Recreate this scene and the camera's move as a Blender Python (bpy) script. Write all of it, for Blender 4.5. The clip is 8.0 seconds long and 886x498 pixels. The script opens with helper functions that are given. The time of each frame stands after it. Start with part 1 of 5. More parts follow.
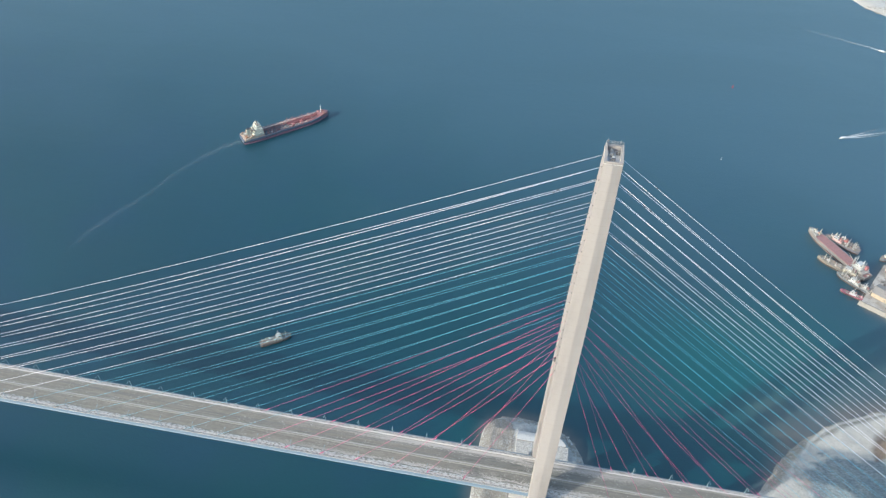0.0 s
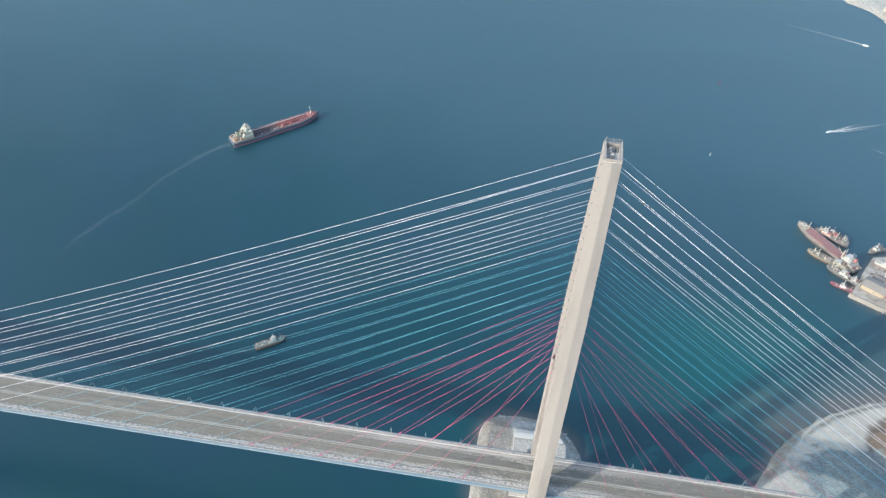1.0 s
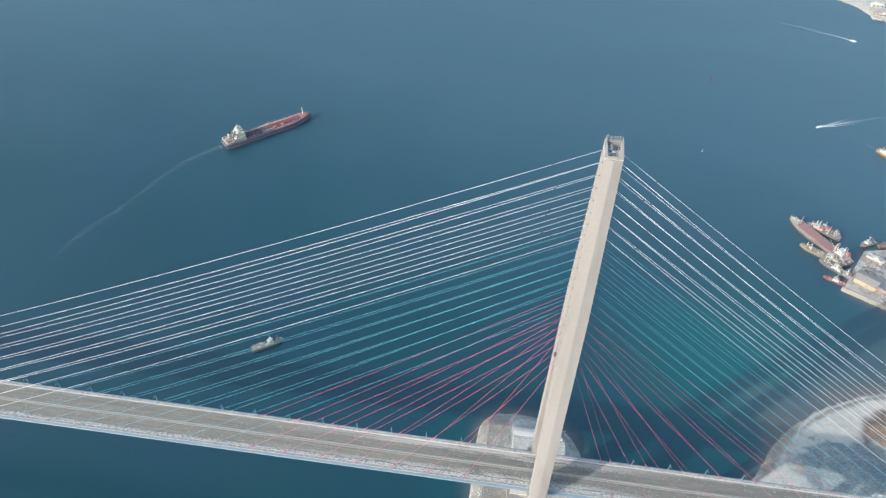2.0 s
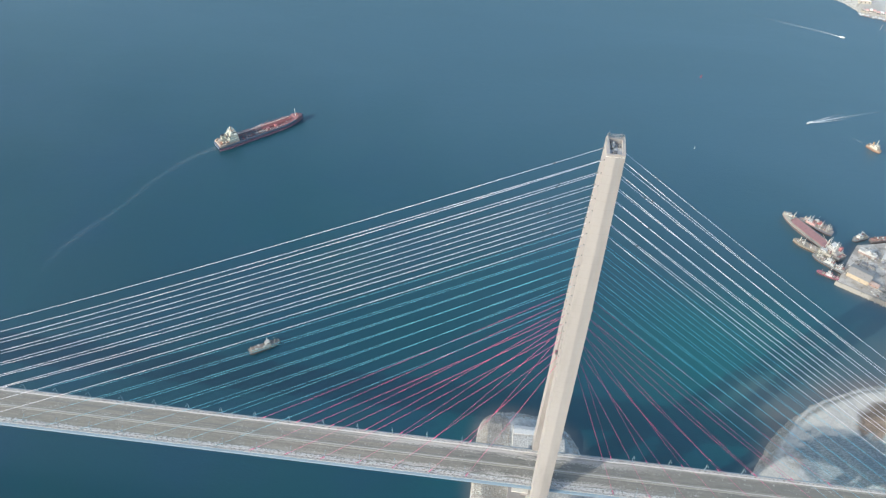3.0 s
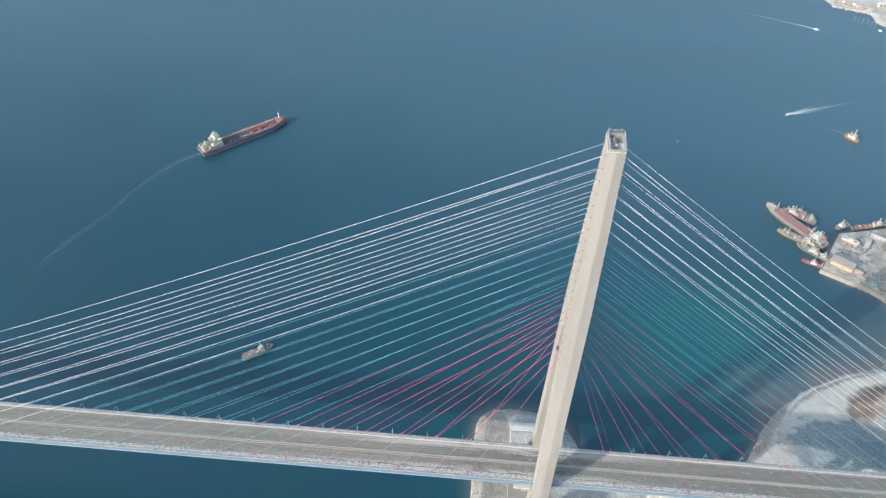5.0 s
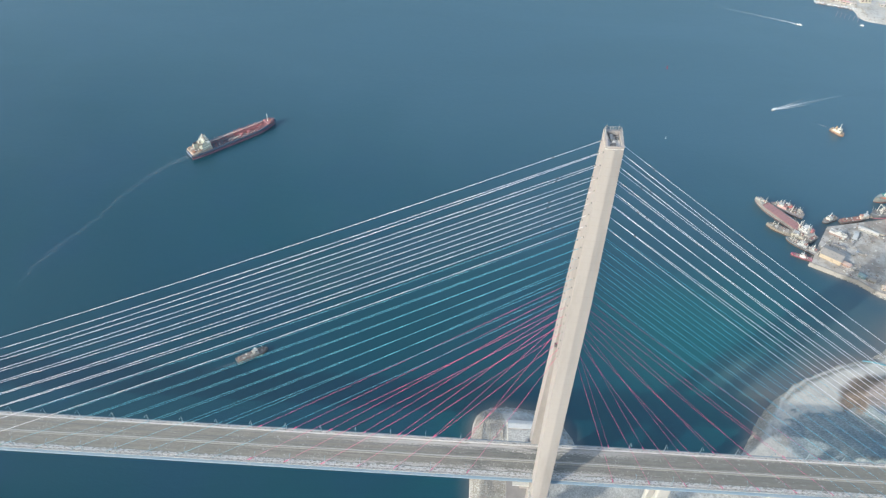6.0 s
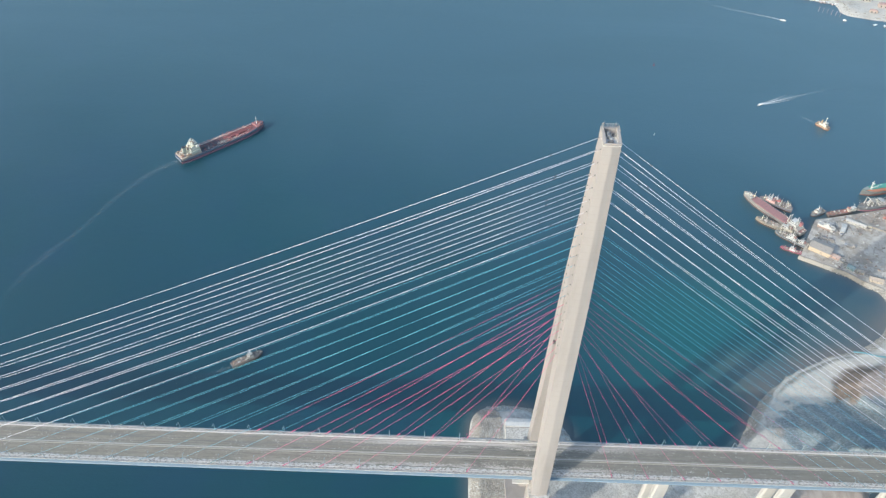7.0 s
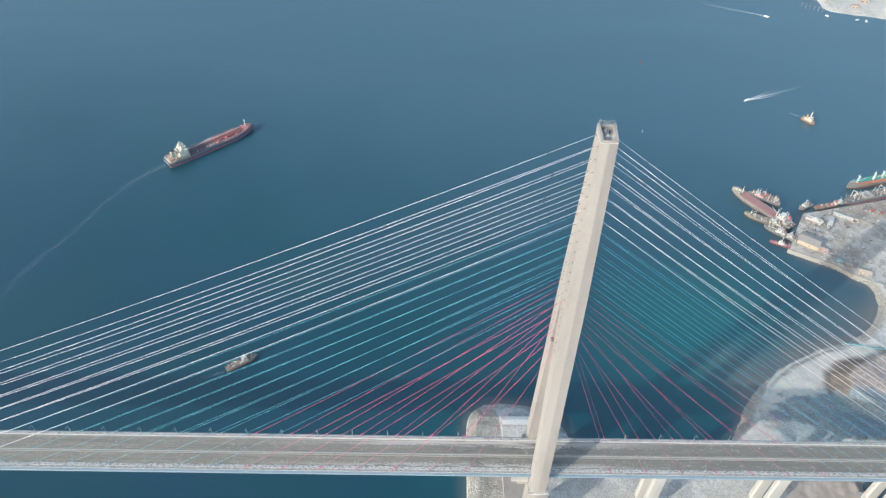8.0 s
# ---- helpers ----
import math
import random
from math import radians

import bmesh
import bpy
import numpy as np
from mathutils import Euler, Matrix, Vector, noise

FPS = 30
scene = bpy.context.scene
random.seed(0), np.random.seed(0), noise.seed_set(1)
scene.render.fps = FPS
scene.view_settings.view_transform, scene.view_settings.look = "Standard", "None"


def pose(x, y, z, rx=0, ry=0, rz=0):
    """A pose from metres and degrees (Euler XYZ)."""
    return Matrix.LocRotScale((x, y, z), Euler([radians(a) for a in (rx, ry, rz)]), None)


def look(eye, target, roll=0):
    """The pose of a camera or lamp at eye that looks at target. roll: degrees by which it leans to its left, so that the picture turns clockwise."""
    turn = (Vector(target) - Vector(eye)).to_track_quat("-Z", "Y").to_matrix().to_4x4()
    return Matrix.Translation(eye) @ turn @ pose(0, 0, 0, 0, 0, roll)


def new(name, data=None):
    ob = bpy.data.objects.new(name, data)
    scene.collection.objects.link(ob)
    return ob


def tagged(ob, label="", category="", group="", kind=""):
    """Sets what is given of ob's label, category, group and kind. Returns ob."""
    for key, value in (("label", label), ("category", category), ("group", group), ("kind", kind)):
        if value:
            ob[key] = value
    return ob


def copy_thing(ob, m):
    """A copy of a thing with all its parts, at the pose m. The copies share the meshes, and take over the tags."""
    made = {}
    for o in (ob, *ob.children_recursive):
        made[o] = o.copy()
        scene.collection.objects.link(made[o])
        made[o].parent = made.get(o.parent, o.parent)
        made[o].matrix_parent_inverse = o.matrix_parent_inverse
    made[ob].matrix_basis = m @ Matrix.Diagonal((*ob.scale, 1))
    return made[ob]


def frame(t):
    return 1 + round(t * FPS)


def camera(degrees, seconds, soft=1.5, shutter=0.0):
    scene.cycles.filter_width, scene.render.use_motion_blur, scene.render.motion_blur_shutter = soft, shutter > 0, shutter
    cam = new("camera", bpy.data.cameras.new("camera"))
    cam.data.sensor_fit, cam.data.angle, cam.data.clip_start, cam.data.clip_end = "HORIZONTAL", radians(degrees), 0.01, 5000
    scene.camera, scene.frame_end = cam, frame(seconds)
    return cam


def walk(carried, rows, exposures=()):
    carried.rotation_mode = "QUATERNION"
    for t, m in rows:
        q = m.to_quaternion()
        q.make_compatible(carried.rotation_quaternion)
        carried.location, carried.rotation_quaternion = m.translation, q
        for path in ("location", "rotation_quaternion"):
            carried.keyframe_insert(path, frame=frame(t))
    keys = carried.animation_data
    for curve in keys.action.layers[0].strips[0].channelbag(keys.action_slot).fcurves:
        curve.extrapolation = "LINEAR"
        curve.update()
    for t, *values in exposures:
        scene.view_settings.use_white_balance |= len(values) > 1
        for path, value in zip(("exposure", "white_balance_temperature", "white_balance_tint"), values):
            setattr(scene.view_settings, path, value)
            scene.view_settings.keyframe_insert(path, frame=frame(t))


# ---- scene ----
cam = camera(63.5, 8.0, soft=1.25)
PATH = [
    (0, (-30.849, -245.628, 508.042), (-31.07, -244.211, 506.648), 2.0),
    (0.5, (-33.571, -246.073, 508.045), (-33.778, -244.654, 506.651), 2.0),
    (1, (-36.272, -246.524, 508.048), (-36.459, -245.102, 506.654), 2.0),
    (1.5, (-38.942, -246.981, 508.053), (-39.114, -245.558, 506.659), 2.0),
    (3, (-46.871, -248.373, 508.088), (-47.004, -246.945, 506.693), 2.0),
    (3.5, (-49.505, -248.821, 508.092), (-49.623, -247.391, 506.698), 2.0),
    (4, (-52.142, -249.244, 508.095), (-52.245, -247.813, 506.702), 2.0),
    (4.5, (-54.798, -249.64, 508.1), (-54.889, -248.208, 506.706), 2.0),
    (6, (-62.818, -250.766, 508.128), (-62.858, -249.332, 506.735), 2.0),
    (6.5, (-65.508, -251.142, 508.132), (-65.531, -249.707, 506.74), 2.0),
    (7, (-68.213, -251.524, 508.136), (-68.218, -250.088, 506.744), 1.9),
    (7.5, (-70.928, -251.913, 508.139), (-70.915, -250.477, 506.747), 1.9),
    (8, (-73.647, -252.311, 508.141), (-73.616, -250.874, 506.75), 1.9),
]
walk(cam, [(t, look(eye, target, roll)) for t, eye, target, roll in PATH], [(0.0, 0.93, 6450, 4), (8.0, 0.93, 6450, 4)])

# ---- light ----
# shadows fall 1.80 m east and 1.36 m north for each metre of height
SUN = Vector((-1.80, -1.36, 1.0)).normalized()
world = bpy.data.worlds.new("world")
scene.world = world
world.use_nodes = True
wn = world.node_tree
wn.nodes.clear()
sky = wn.nodes.new("ShaderNodeTexSky")
sky.sky_type = "NISHITA"
sky.sun_disc = False
sky.sun_elevation = math.asin(SUN.z)
sky.sun_rotation = math.atan2(SUN.x, SUN.y)
sky.altitude = 0
sky.dust_density = 2.0
sky.air_density = 1.2
sky.ozone_density = 1.6
back = wn.nodes.new("ShaderNodeBackground")
back.inputs["Strength"].default_value = 0.15
wout = wn.nodes.new("ShaderNodeOutputWorld")
wn.links.new(sky.outputs[0], back.inputs[0])
wn.links.new(back.outputs[0], wout.inputs[0])
sun = new("sun", bpy.data.lights.new("sun", "SUN"))
sun.data.energy = 1.88
sun.data.angle = radians(0.45)
sun.data.color = (1.0, 0.96, 0.91)
sun.matrix_world = look(SUN * 600, (0, 0, 0))


# ---- materials ----
class Nodes:
    """A small node builder for one material."""

    def __init__(self, name):
        self.mat = bpy.data.materials.new(name)
        self.mat.use_nodes = True
        self.t = self.mat.node_tree
        self.bsdf = self.t.nodes["Principled BSDF"]
        self.coord = self.t.nodes.new("ShaderNodeTexCoord")

    def put(self, socket, value):
        if isinstance(value, bpy.types.NodeSocket):
            self.t.links.new(value, socket)
        elif isinstance(value, tuple) and len(value) == 3 and socket.type == "RGBA":
            socket.default_value = (*value, 1)
        else:
            socket.default_value = value

    def set(self, **values):
        for key, value in values.items():
            self.put(self.bsdf.inputs[key.replace("_", " ")], value)
        return self

    def where(self, scale=(1, 1, 1), turn=0.0, kind="Object"):
        n = self.t.nodes.new("ShaderNodeMapping")
        n.inputs["Scale"].default_value = scale
        n.inputs["Rotation"].default_value = (0, 0, radians(turn))
        self.t.links.new(self.coord.outputs[kind], n.inputs[0])
        return n.outputs[0]

    def noise(self, scale, detail=4.0, rough=0.6, vector=None, twist=0.0):
        n = self.t.nodes.new("ShaderNodeTexNoise")
        n.inputs["Scale"].default_value = scale
        n.inputs["Detail"].default_value = detail
        n.inputs["Roughness"].default_value = rough
        n.inputs["Distortion"].default_value = twist
        self.t.links.new(vector or self.coord.outputs["Object"], n.inputs["Vector"])
        return n.outputs["Fac"]

    def ramp(self, fac, low, high):
        n = self.t.nodes.new("ShaderNodeMapRange")
        n.interpolation_type = "SMOOTHSTEP"
        self.put(n.inputs["Value"], fac)
        n.inputs["From Min"].default_value = low
        n.inputs["From Max"].default_value = high
        return n.outputs[0]

    def mix(self, fac, a, b):
        n = self.t.nodes.new("ShaderNodeMix")
        n.data_type = "RGBA"
        self.put(n.inputs[0], fac)
        self.put(n.inputs[6], a)
        self.put(n.inputs[7], b)
        return n.outputs[2]

    def math(self, op, a, b=0.0):
        n = self.t.nodes.new("ShaderNodeMath")
        n.operation = op
        n.use_clamp = op in ("ADD", "SUBTRACT")
        self.put(n.inputs[0], a)
        self.put(n.inputs[1], b)
        return n.outputs[0]

    def attribute(self, name):
        n = self.t.nodes.new("ShaderNodeAttribute")
        n.attribute_name = name
        return n.outputs["Fac"]

    def each(self):
        n = self.t.nodes.new("ShaderNodeObjectInfo")
        return n.outputs["Random"]

    def island(self):
        n = self.t.nodes.new("ShaderNodeNewGeometry")
        return n.outputs["Random Per Island"]

    def bump(self, height, strength=0.3, distance=0.1):
        n = self.t.nodes.new("ShaderNodeBump")
        n.inputs["Strength"].default_value = strength
        n.inputs["Distance"].default_value = distance
        self.t.links.new(height, n.inputs["Height"])
        self.t.links.new(n.outputs[0], self.bsdf.inputs["Normal"])
        return self


def painted(name, colour, worn=None, scale=0.4, rough=0.5, metal=0.0, amount=(0.52, 0.7)):
    """Paint or plain stuff with two scales of wear."""
    n = Nodes(name)
    worn = worn or tuple(c * 0.6 for c in colour)
    big = n.ramp(n.noise(scale, 5, 0.65), *amount)
    fine = n.noise(scale * 9, 3)
    base = n.mix(big, colour, worn)
    n.set(Base_Color=n.mix(n.math("MULTIPLY", fine, 0.35), base, tuple(c * 0.8 for c in colour)), Roughness=rough, Metallic=metal)
    return n.bump(fine, 0.15, 0.05).mat


def make_water():
    n = Nodes("sea_water")
    large = n.noise(0.0022, 4, 0.55, twist=0.4)
    patch = n.noise(0.009, 4, 0.55)
    deep = n.mix(n.ramp(large, 0.35, 0.65), (0.0005, 0.049, 0.064), (0.0005, 0.041, 0.058))
    base = n.mix(n.math("MULTIPLY", n.ramp(patch, 0.42, 0.66), 0.5), deep, (0.002, 0.040, 0.076))
    # distance haze painted into the water colour, broken up by noise
    silt_haze = n.ramp(n.math("ADD", n.attribute("silt_haze"), n.math("MULTIPLY", n.noise(0.004, 4, 0.55, twist=0.5), 0.5)), 0.2, 1.3)
    base = n.mix(silt_haze, base, (0.041, 0.102, 0.140))
    teal = n.ramp(n.attribute("teal"), 0.1, 1.0)
    base = n.mix(n.math("MULTIPLY", teal, 0.75), base, (0.002, 0.099, 0.103))
    shore = n.ramp(n.math("ADD", n.attribute("shallow"), n.math("MULTIPLY", n.noise(0.03, 4), 0.25)), 0.25, 1.05)
    base = n.mix(shore, base, n.mix(n.ramp(n.noise(0.02, 3, 0.5, n.where((1, 1, 1), -25)), 0.4, 0.6), (0.142, 0.132, 0.116), (0.10, 0.114, 0.116)))
    ripple = n.math("ADD", n.math("MULTIPLY", n.noise(0.35, 5, 0.6, n.where((1, 1.7, 1), 25)), 0.7), n.math("MULTIPLY", n.noise(0.06, 3, 0.5, n.where((1, 2.2, 1), 20)), 0.6))
    n.set(Base_Color=base, Roughness=n.math("ADD", n.math("MULTIPLY", n.noise(0.006, 4, 0.6, n.where((0.35, 1, 1), 15), 0.6), 0.34), 0.17), IOR=1.6, Specular_IOR_Level=0.8)
    return n.bump(ripple, 0.36, 0.6).mat


def make_land():
    n = Nodes("snowy_ground")
    patch = n.noise(0.035, 6, 0.65)
    lump = n.noise(0.22, 5, 0.6)
    fine = n.noise(1.2, 4)
    snow = n.mix(n.ramp(lump, 0.35, 0.7), (0.54, 0.535, 0.52), (0.38, 0.37, 0.35))
    snow = n.mix(n.math("MULTIPLY", n.ramp(n.noise(0.7, 9, 0.8), 0.46, 0.60), 0.4), snow, (0.32, 0.31, 0.29))
    mud = n.mix(n.ramp(fine, 0.35, 0.65), (0.30, 0.27, 0.235), (0.20, 0.175, 0.15))
    base = n.mix(n.ramp(patch, 0.50, 0.66), snow, mud)
    clean = n.attribute("clean")
    base = n.mix(clean, base, n.mix(n.ramp(n.noise(0.6, 8, 0.75), 0.35, 0.68), (0.56, 0.525, 0.475), (0.44, 0.41, 0.365)))
    brown = n.mix(n.ramp(n.noise(0.5, 7, 0.72), 0.38, 0.62), (0.14, 0.11, 0.092), (0.21, 0.163, 0.135))
    top = n.mix(n.ramp(n.noise(0.4, 6, 0.72), 0.40, 0.62), (0.42, 0.355, 0.315), (0.28, 0.225, 0.193))
    base = n.mix(n.attribute("plateau"), base, top)
    base = n.mix(n.attribute("earth"), base, brown)
    scrub = n.mix(n.ramp(n.noise(0.5, 8, 0.75, n.where((1, 1.8, 1), 35)), 0.40, 0.66), (0.16, 0.192, 0.205), (0.33, 0.37, 0.385))
    base = n.mix(n.attribute("scrub"), base, scrub)
    speck = n.ramp(n.noise(0.8, 8, 0.8), 0.40, 0.62)
    drifts = n.ramp(n.noise(0.09, 7, 0.75), 0.46, 0.60)
    base = n.mix(n.attribute("gravel"), base, n.mix(drifts, n.mix(speck, (0.52, 0.49, 0.455), (0.33, 0.305, 0.275)), n.mix(speck, (0.64, 0.615, 0.585), (0.47, 0.445, 0.415))))
    silt_haze = n.mix(n.ramp(n.noise(0.12, 7, 0.7, n.where((1, 0.5, 1), 25)), 0.38, 0.64), (0.45, 0.385, 0.345), (0.35, 0.29, 0.25))
    base = n.mix(n.attribute("mud"), base, silt_haze)
    beach = n.mix(speck, (0.36, 0.335, 0.30), (0.20, 0.182, 0.155))
    base = n.mix(n.math("MULTIPLY", n.attribute("beach"), n.ramp(n.noise(0.35, 7, 0.75), 0.26, 0.50)), base, beach)
    base = n.mix(n.attribute("track"), base, (0.60, 0.575, 0.54))
    n.set(Base_Color=base, Roughness=0.85)
    return n.bump(n.math("ADD", lump, fine), 0.6, 0.8).mat


def make_concrete(name="pale_concrete", a=(0.374, 0.346, 0.335), b=(0.318, 0.292, 0.281)):
    n = Nodes(name)
    stain = n.ramp(n.noise(0.05, 5, 0.6, n.where((1, 1, 0.18))), 0.4, 0.68)
    fine = n.noise(1.5, 4)
    lift = n.t.nodes.new("ShaderNodeTexWave")
    lift.wave_profile, lift.bands_direction = "SAW", "Z"
    lift.inputs["Scale"].default_value = 0.0698
    lift.inputs["Distortion"].default_value = 0.0
    n.t.links.new(n.coord.outputs["Object"], lift.inputs["Vector"])
    joint = n.ramp(lift.outputs["Fac"], 0.955, 0.985)
    base = n.mix(stain, a, tuple(c * 0.9 for c in b))
    base = n.mix(n.math("MULTIPLY", joint, 0.25), base, tuple(c * 0.6 for c in b))
    n.set(Base_Color=n.mix(n.math("MULTIPLY", fine, 0.35), base, tuple(c * 0.93 for c in b)), Roughness=0.8)
    return n.bump(fine, 0.2, 0.1).mat


def raw_abs(n, socket, shift):
    """The size of a coordinate after a shift."""
    a = n.t.nodes.new("ShaderNodeMath")
    a.operation = "ADD"
    n.put(a.inputs[0], socket)
    a.inputs[1].default_value = shift
    return n.math("ABSOLUTE", a.outputs[0])


def make_road():
    n = Nodes("frosted_asphalt")
    streak = n.noise(0.5, 5, 0.6, n.where((0.04, 1.2, 1)))
    spots = n.noise(0.16, 6, 0.7)
    base = n.mix(n.ramp(streak, 0.32, 0.70), (0.236, 0.212, 0.178), (0.282, 0.255, 0.216))
    split = n.t.nodes.new("ShaderNodeSeparateXYZ")
    n.t.links.new(n.coord.outputs["Object"], split.inputs[0])
    thawed = n.math("MULTIPLY", n.ramp(split.outputs["X"], -150, -10), 0.42)
    wet = n.ramp(n.math("ADD", thawed, n.math("MULTIPLY", n.noise(0.10, 5, 0.7, n.where((0.2, 1, 1))), 0.75)), 0.50, 0.95)
    base = n.mix(wet, base, (0.18, 0.172, 0.152))
    part_y = raw_abs(n, split.outputs["Y"], 1.3)
    rim = n.math("MAXIMUM", n.ramp(part_y, 7.8, 11.6), n.ramp(part_y, 2.6, 0.5))
    drift = n.math("ADD", n.math("MULTIPLY", rim, 0.42), n.math("MULTIPLY", n.noise(0.5, 8, 0.78, n.where((0.3, 1, 1))), 0.8))
    drift = n.math("ADD", drift, n.math("MULTIPLY", n.ramp(split.outputs["X"], -260, -60), 0.06))
    base = n.mix(n.math("MULTIPLY", n.ramp(drift, 0.62, 0.76), 0.9), base, (0.36, 0.34, 0.305))
    rough = n.ramp(n.noise(0.55, 9, 0.8, n.where((0.35, 1, 1))), 0.42, 0.62)
    base = n.mix(n.math("MULTIPLY", rough, 0.35), base, (0.13, 0.122, 0.105))
    here = n.math("MULTIPLY", n.ramp(split.outputs["X"], -210, -70), n.ramp(split.outputs["X"], 110, 10))
    grain = n.noise(1.1, 9, 0.85, n.where((0.5, 1, 1)))
    broad = n.noise(0.11, 5, 0.65, n.where((0.25, 1, 1)))
    heap = n.math("ADD", n.math("MULTIPLY", n.ramp(part_y, 3.0, 11.0), 0.30), n.math("MULTIPLY", broad, 0.36))
    heap = n.math("ADD", heap, n.math("MULTIPLY", grain, 1.15))
    slush = n.math("MULTIPLY", here, n.ramp(heap, 0.86, 0.93))
    base = n.mix(n.math("MULTIPLY", slush, 0.95), base, (0.47, 0.43, 0.395))
    dark = n.math("MULTIPLY", n.math("MULTIPLY", n.ramp(split.outputs["X"], -75, -35), n.ramp(split.outputs["X"], 40, 5)), n.ramp(n.noise(0.35, 5, 0.7, n.where((0.12, 1, 1), 3)), 0.50, 0.60))
    base = n.mix(n.math("MULTIPLY", dark, 0.8), base, (0.11, 0.108, 0.10))
    tracks = n.ramp(n.noise(1.0, 5, 0.7, n.where((0.012, 0.9, 1))), 0.50, 0.60)
    base = n.mix(n.math("MULTIPLY", n.math("MULTIPLY", tracks, n.ramp(split.outputs["Y"], -2.0, 1.0)), 0.55), base, (0.17, 0.168, 0.165))
    lines = n.ramp(n.noise(1.0, 4, 0.6, n.where((0.008, 2.6, 1))), 0.55, 0.64)
    base = n.mix(n.math("MULTIPLY", lines, 0.45), base, (0.14, 0.13, 0.118))
    grit = n.noise(0.8, 6, 0.75)
    base = n.mix(n.math("MULTIPLY", n.ramp(spots, 0.50, 0.64), n.ramp(grit, 0.54, 0.62)), base, (0.46, 0.445, 0.42))
    n.set(Base_Color=base, Roughness=0.75)
    return n.bump(n.noise(3, 3), 0.15, 0.05).mat


def make_verge():
    n = Nodes("snow_crusted_walkway")
    crust = n.noise(0.55, 6, 0.72, n.where((0.5, 1, 1)))
    base = n.mix(n.ramp(crust, 0.42, 0.64), (0.53, 0.515, 0.50), (0.30, 0.28, 0.255))
    n.set(Base_Color=base, Roughness=0.85)
    return n.bump(crust, 0.5, 0.3).mat


def make_bank():
    """Thin ploughed snow, broken by bare grit and slush."""
    n = Nodes("patchy_ploughed_snow")
    gaps = n.noise(0.75, 7, 0.75, n.where((0.6, 1, 1)))
    fine = n.noise(2.2, 4, 0.7)
    split = n.t.nodes.new("ShaderNodeSeparateXYZ")
    n.t.links.new(n.coord.outputs["Object"], split.inputs[0])
    edge = n.math("MULTIPLY", n.ramp(raw_abs(n, split.outputs["Y"], 1.3), 9.9, 8.2), 0.14)
    bare = n.ramp(n.math("ADD", gaps, edge), 0.47, 0.58)
    base = n.mix(bare, n.mix(fine, (0.63, 0.605, 0.585), (0.45, 0.43, 0.41)), n.mix(fine, (0.31, 0.285, 0.25), (0.21, 0.195, 0.17)))
    n.set(Base_Color=base, Roughness=0.85)
    return n.bump(gaps, 0.5, 0.3).mat


def make_crust():
    """Trodden snow over concrete, bare in patches."""
    n = Nodes("snow_crusted_concrete")
    patch = n.noise(0.8, 8, 0.8)
    base = n.mix(n.ramp(patch, 0.42, 0.60), (0.60, 0.57, 0.535), (0.35, 0.325, 0.295))
    base = n.mix(n.math("MULTIPLY", n.ramp(n.noise(0.13, 5, 0.6), 0.45, 0.62), 0.5), base, (0.38, 0.355, 0.325))
    n.set(Base_Color=base, Roughness=0.85)
    return n.bump(patch, 0.5, 0.2).mat


BANK = make_bank()
WATER, LAND, CONCRETE, ROAD, VERGE = make_water(), make_land(), make_concrete(), make_road(), make_verge()
BLUE_STEEL = painted("pale_blue_steel", (0.20, 0.27, 0.335), (0.265, 0.31, 0.35), 0.3)
GALVANISED = painted("galvanised_steel", (0.34, 0.35, 0.36), rough=0.45, metal=0.3)
RAIL_PAINT = painted("dirty_pale_barrier", (0.62, 0.575, 0.55), (0.50, 0.46, 0.43), 0.3)
PALE_RAIL = painted("pale_low_barrier", (0.42, 0.40, 0.37), (0.30, 0.28, 0.26), 0.9)
MARKING = painted("road_marking_paint", (0.30, 0.29, 0.265), (0.23, 0.22, 0.20), 0.8)
CABLE_WHITE = painted("white_cable_sheath", (0.76, 0.75, 0.83), (0.68, 0.67, 0.75), 0.05)
CABLE_BLUE = painted("blue_cable_sheath", (0.12, 0.415, 0.56), (0.105, 0.37, 0.50), 0.05)
ANCHOR_BLUE = painted("dull_blue_anchor", (0.19, 0.28, 0.31), (0.14, 0.21, 0.24), 0.3)
CABLE_RED = painted("red_cable_sheath", (0.60, 0.098, 0.235), (0.53, 0.088, 0.21), 0.05)
SLEEVE = painted("pale_steel_sleeve", (0.36, 0.34, 0.33), (0.28, 0.265, 0.255), 0.3)
DARK = painted("dark_rubber_collar", (0.12, 0.12, 0.13), rough=0.7)


# ---- mesh helpers ----
def solid(bm, corners, low, high):
    """A prism over the plan corners from low to high; low and high may be numbers or one number a corner."""
    n = len(corners)
    lows = low if isinstance(low, (list, tuple)) else [low] * n
    highs = high if isinstance(high, (list, tuple)) else [high] * n
    a = [bm.verts.new((x, y, z)) for (x, y), z in zip(corners, lows)]
    b = [bm.verts.new((x, y, z)) for (x, y), z in zip(corners, highs)]
    bm.faces.new(a[::-1])
    bm.faces.new(b)
    for i in range(n):
        j = (i + 1) % n
        bm.faces.new((a[i], a[j], b[j], b[i]))


def box(bm, x0, x1, y0, y1, z0, z1):
    solid(bm, [(x0, y0), (x1, y0), (x1, y1), (x0, y1)], z0, z1)


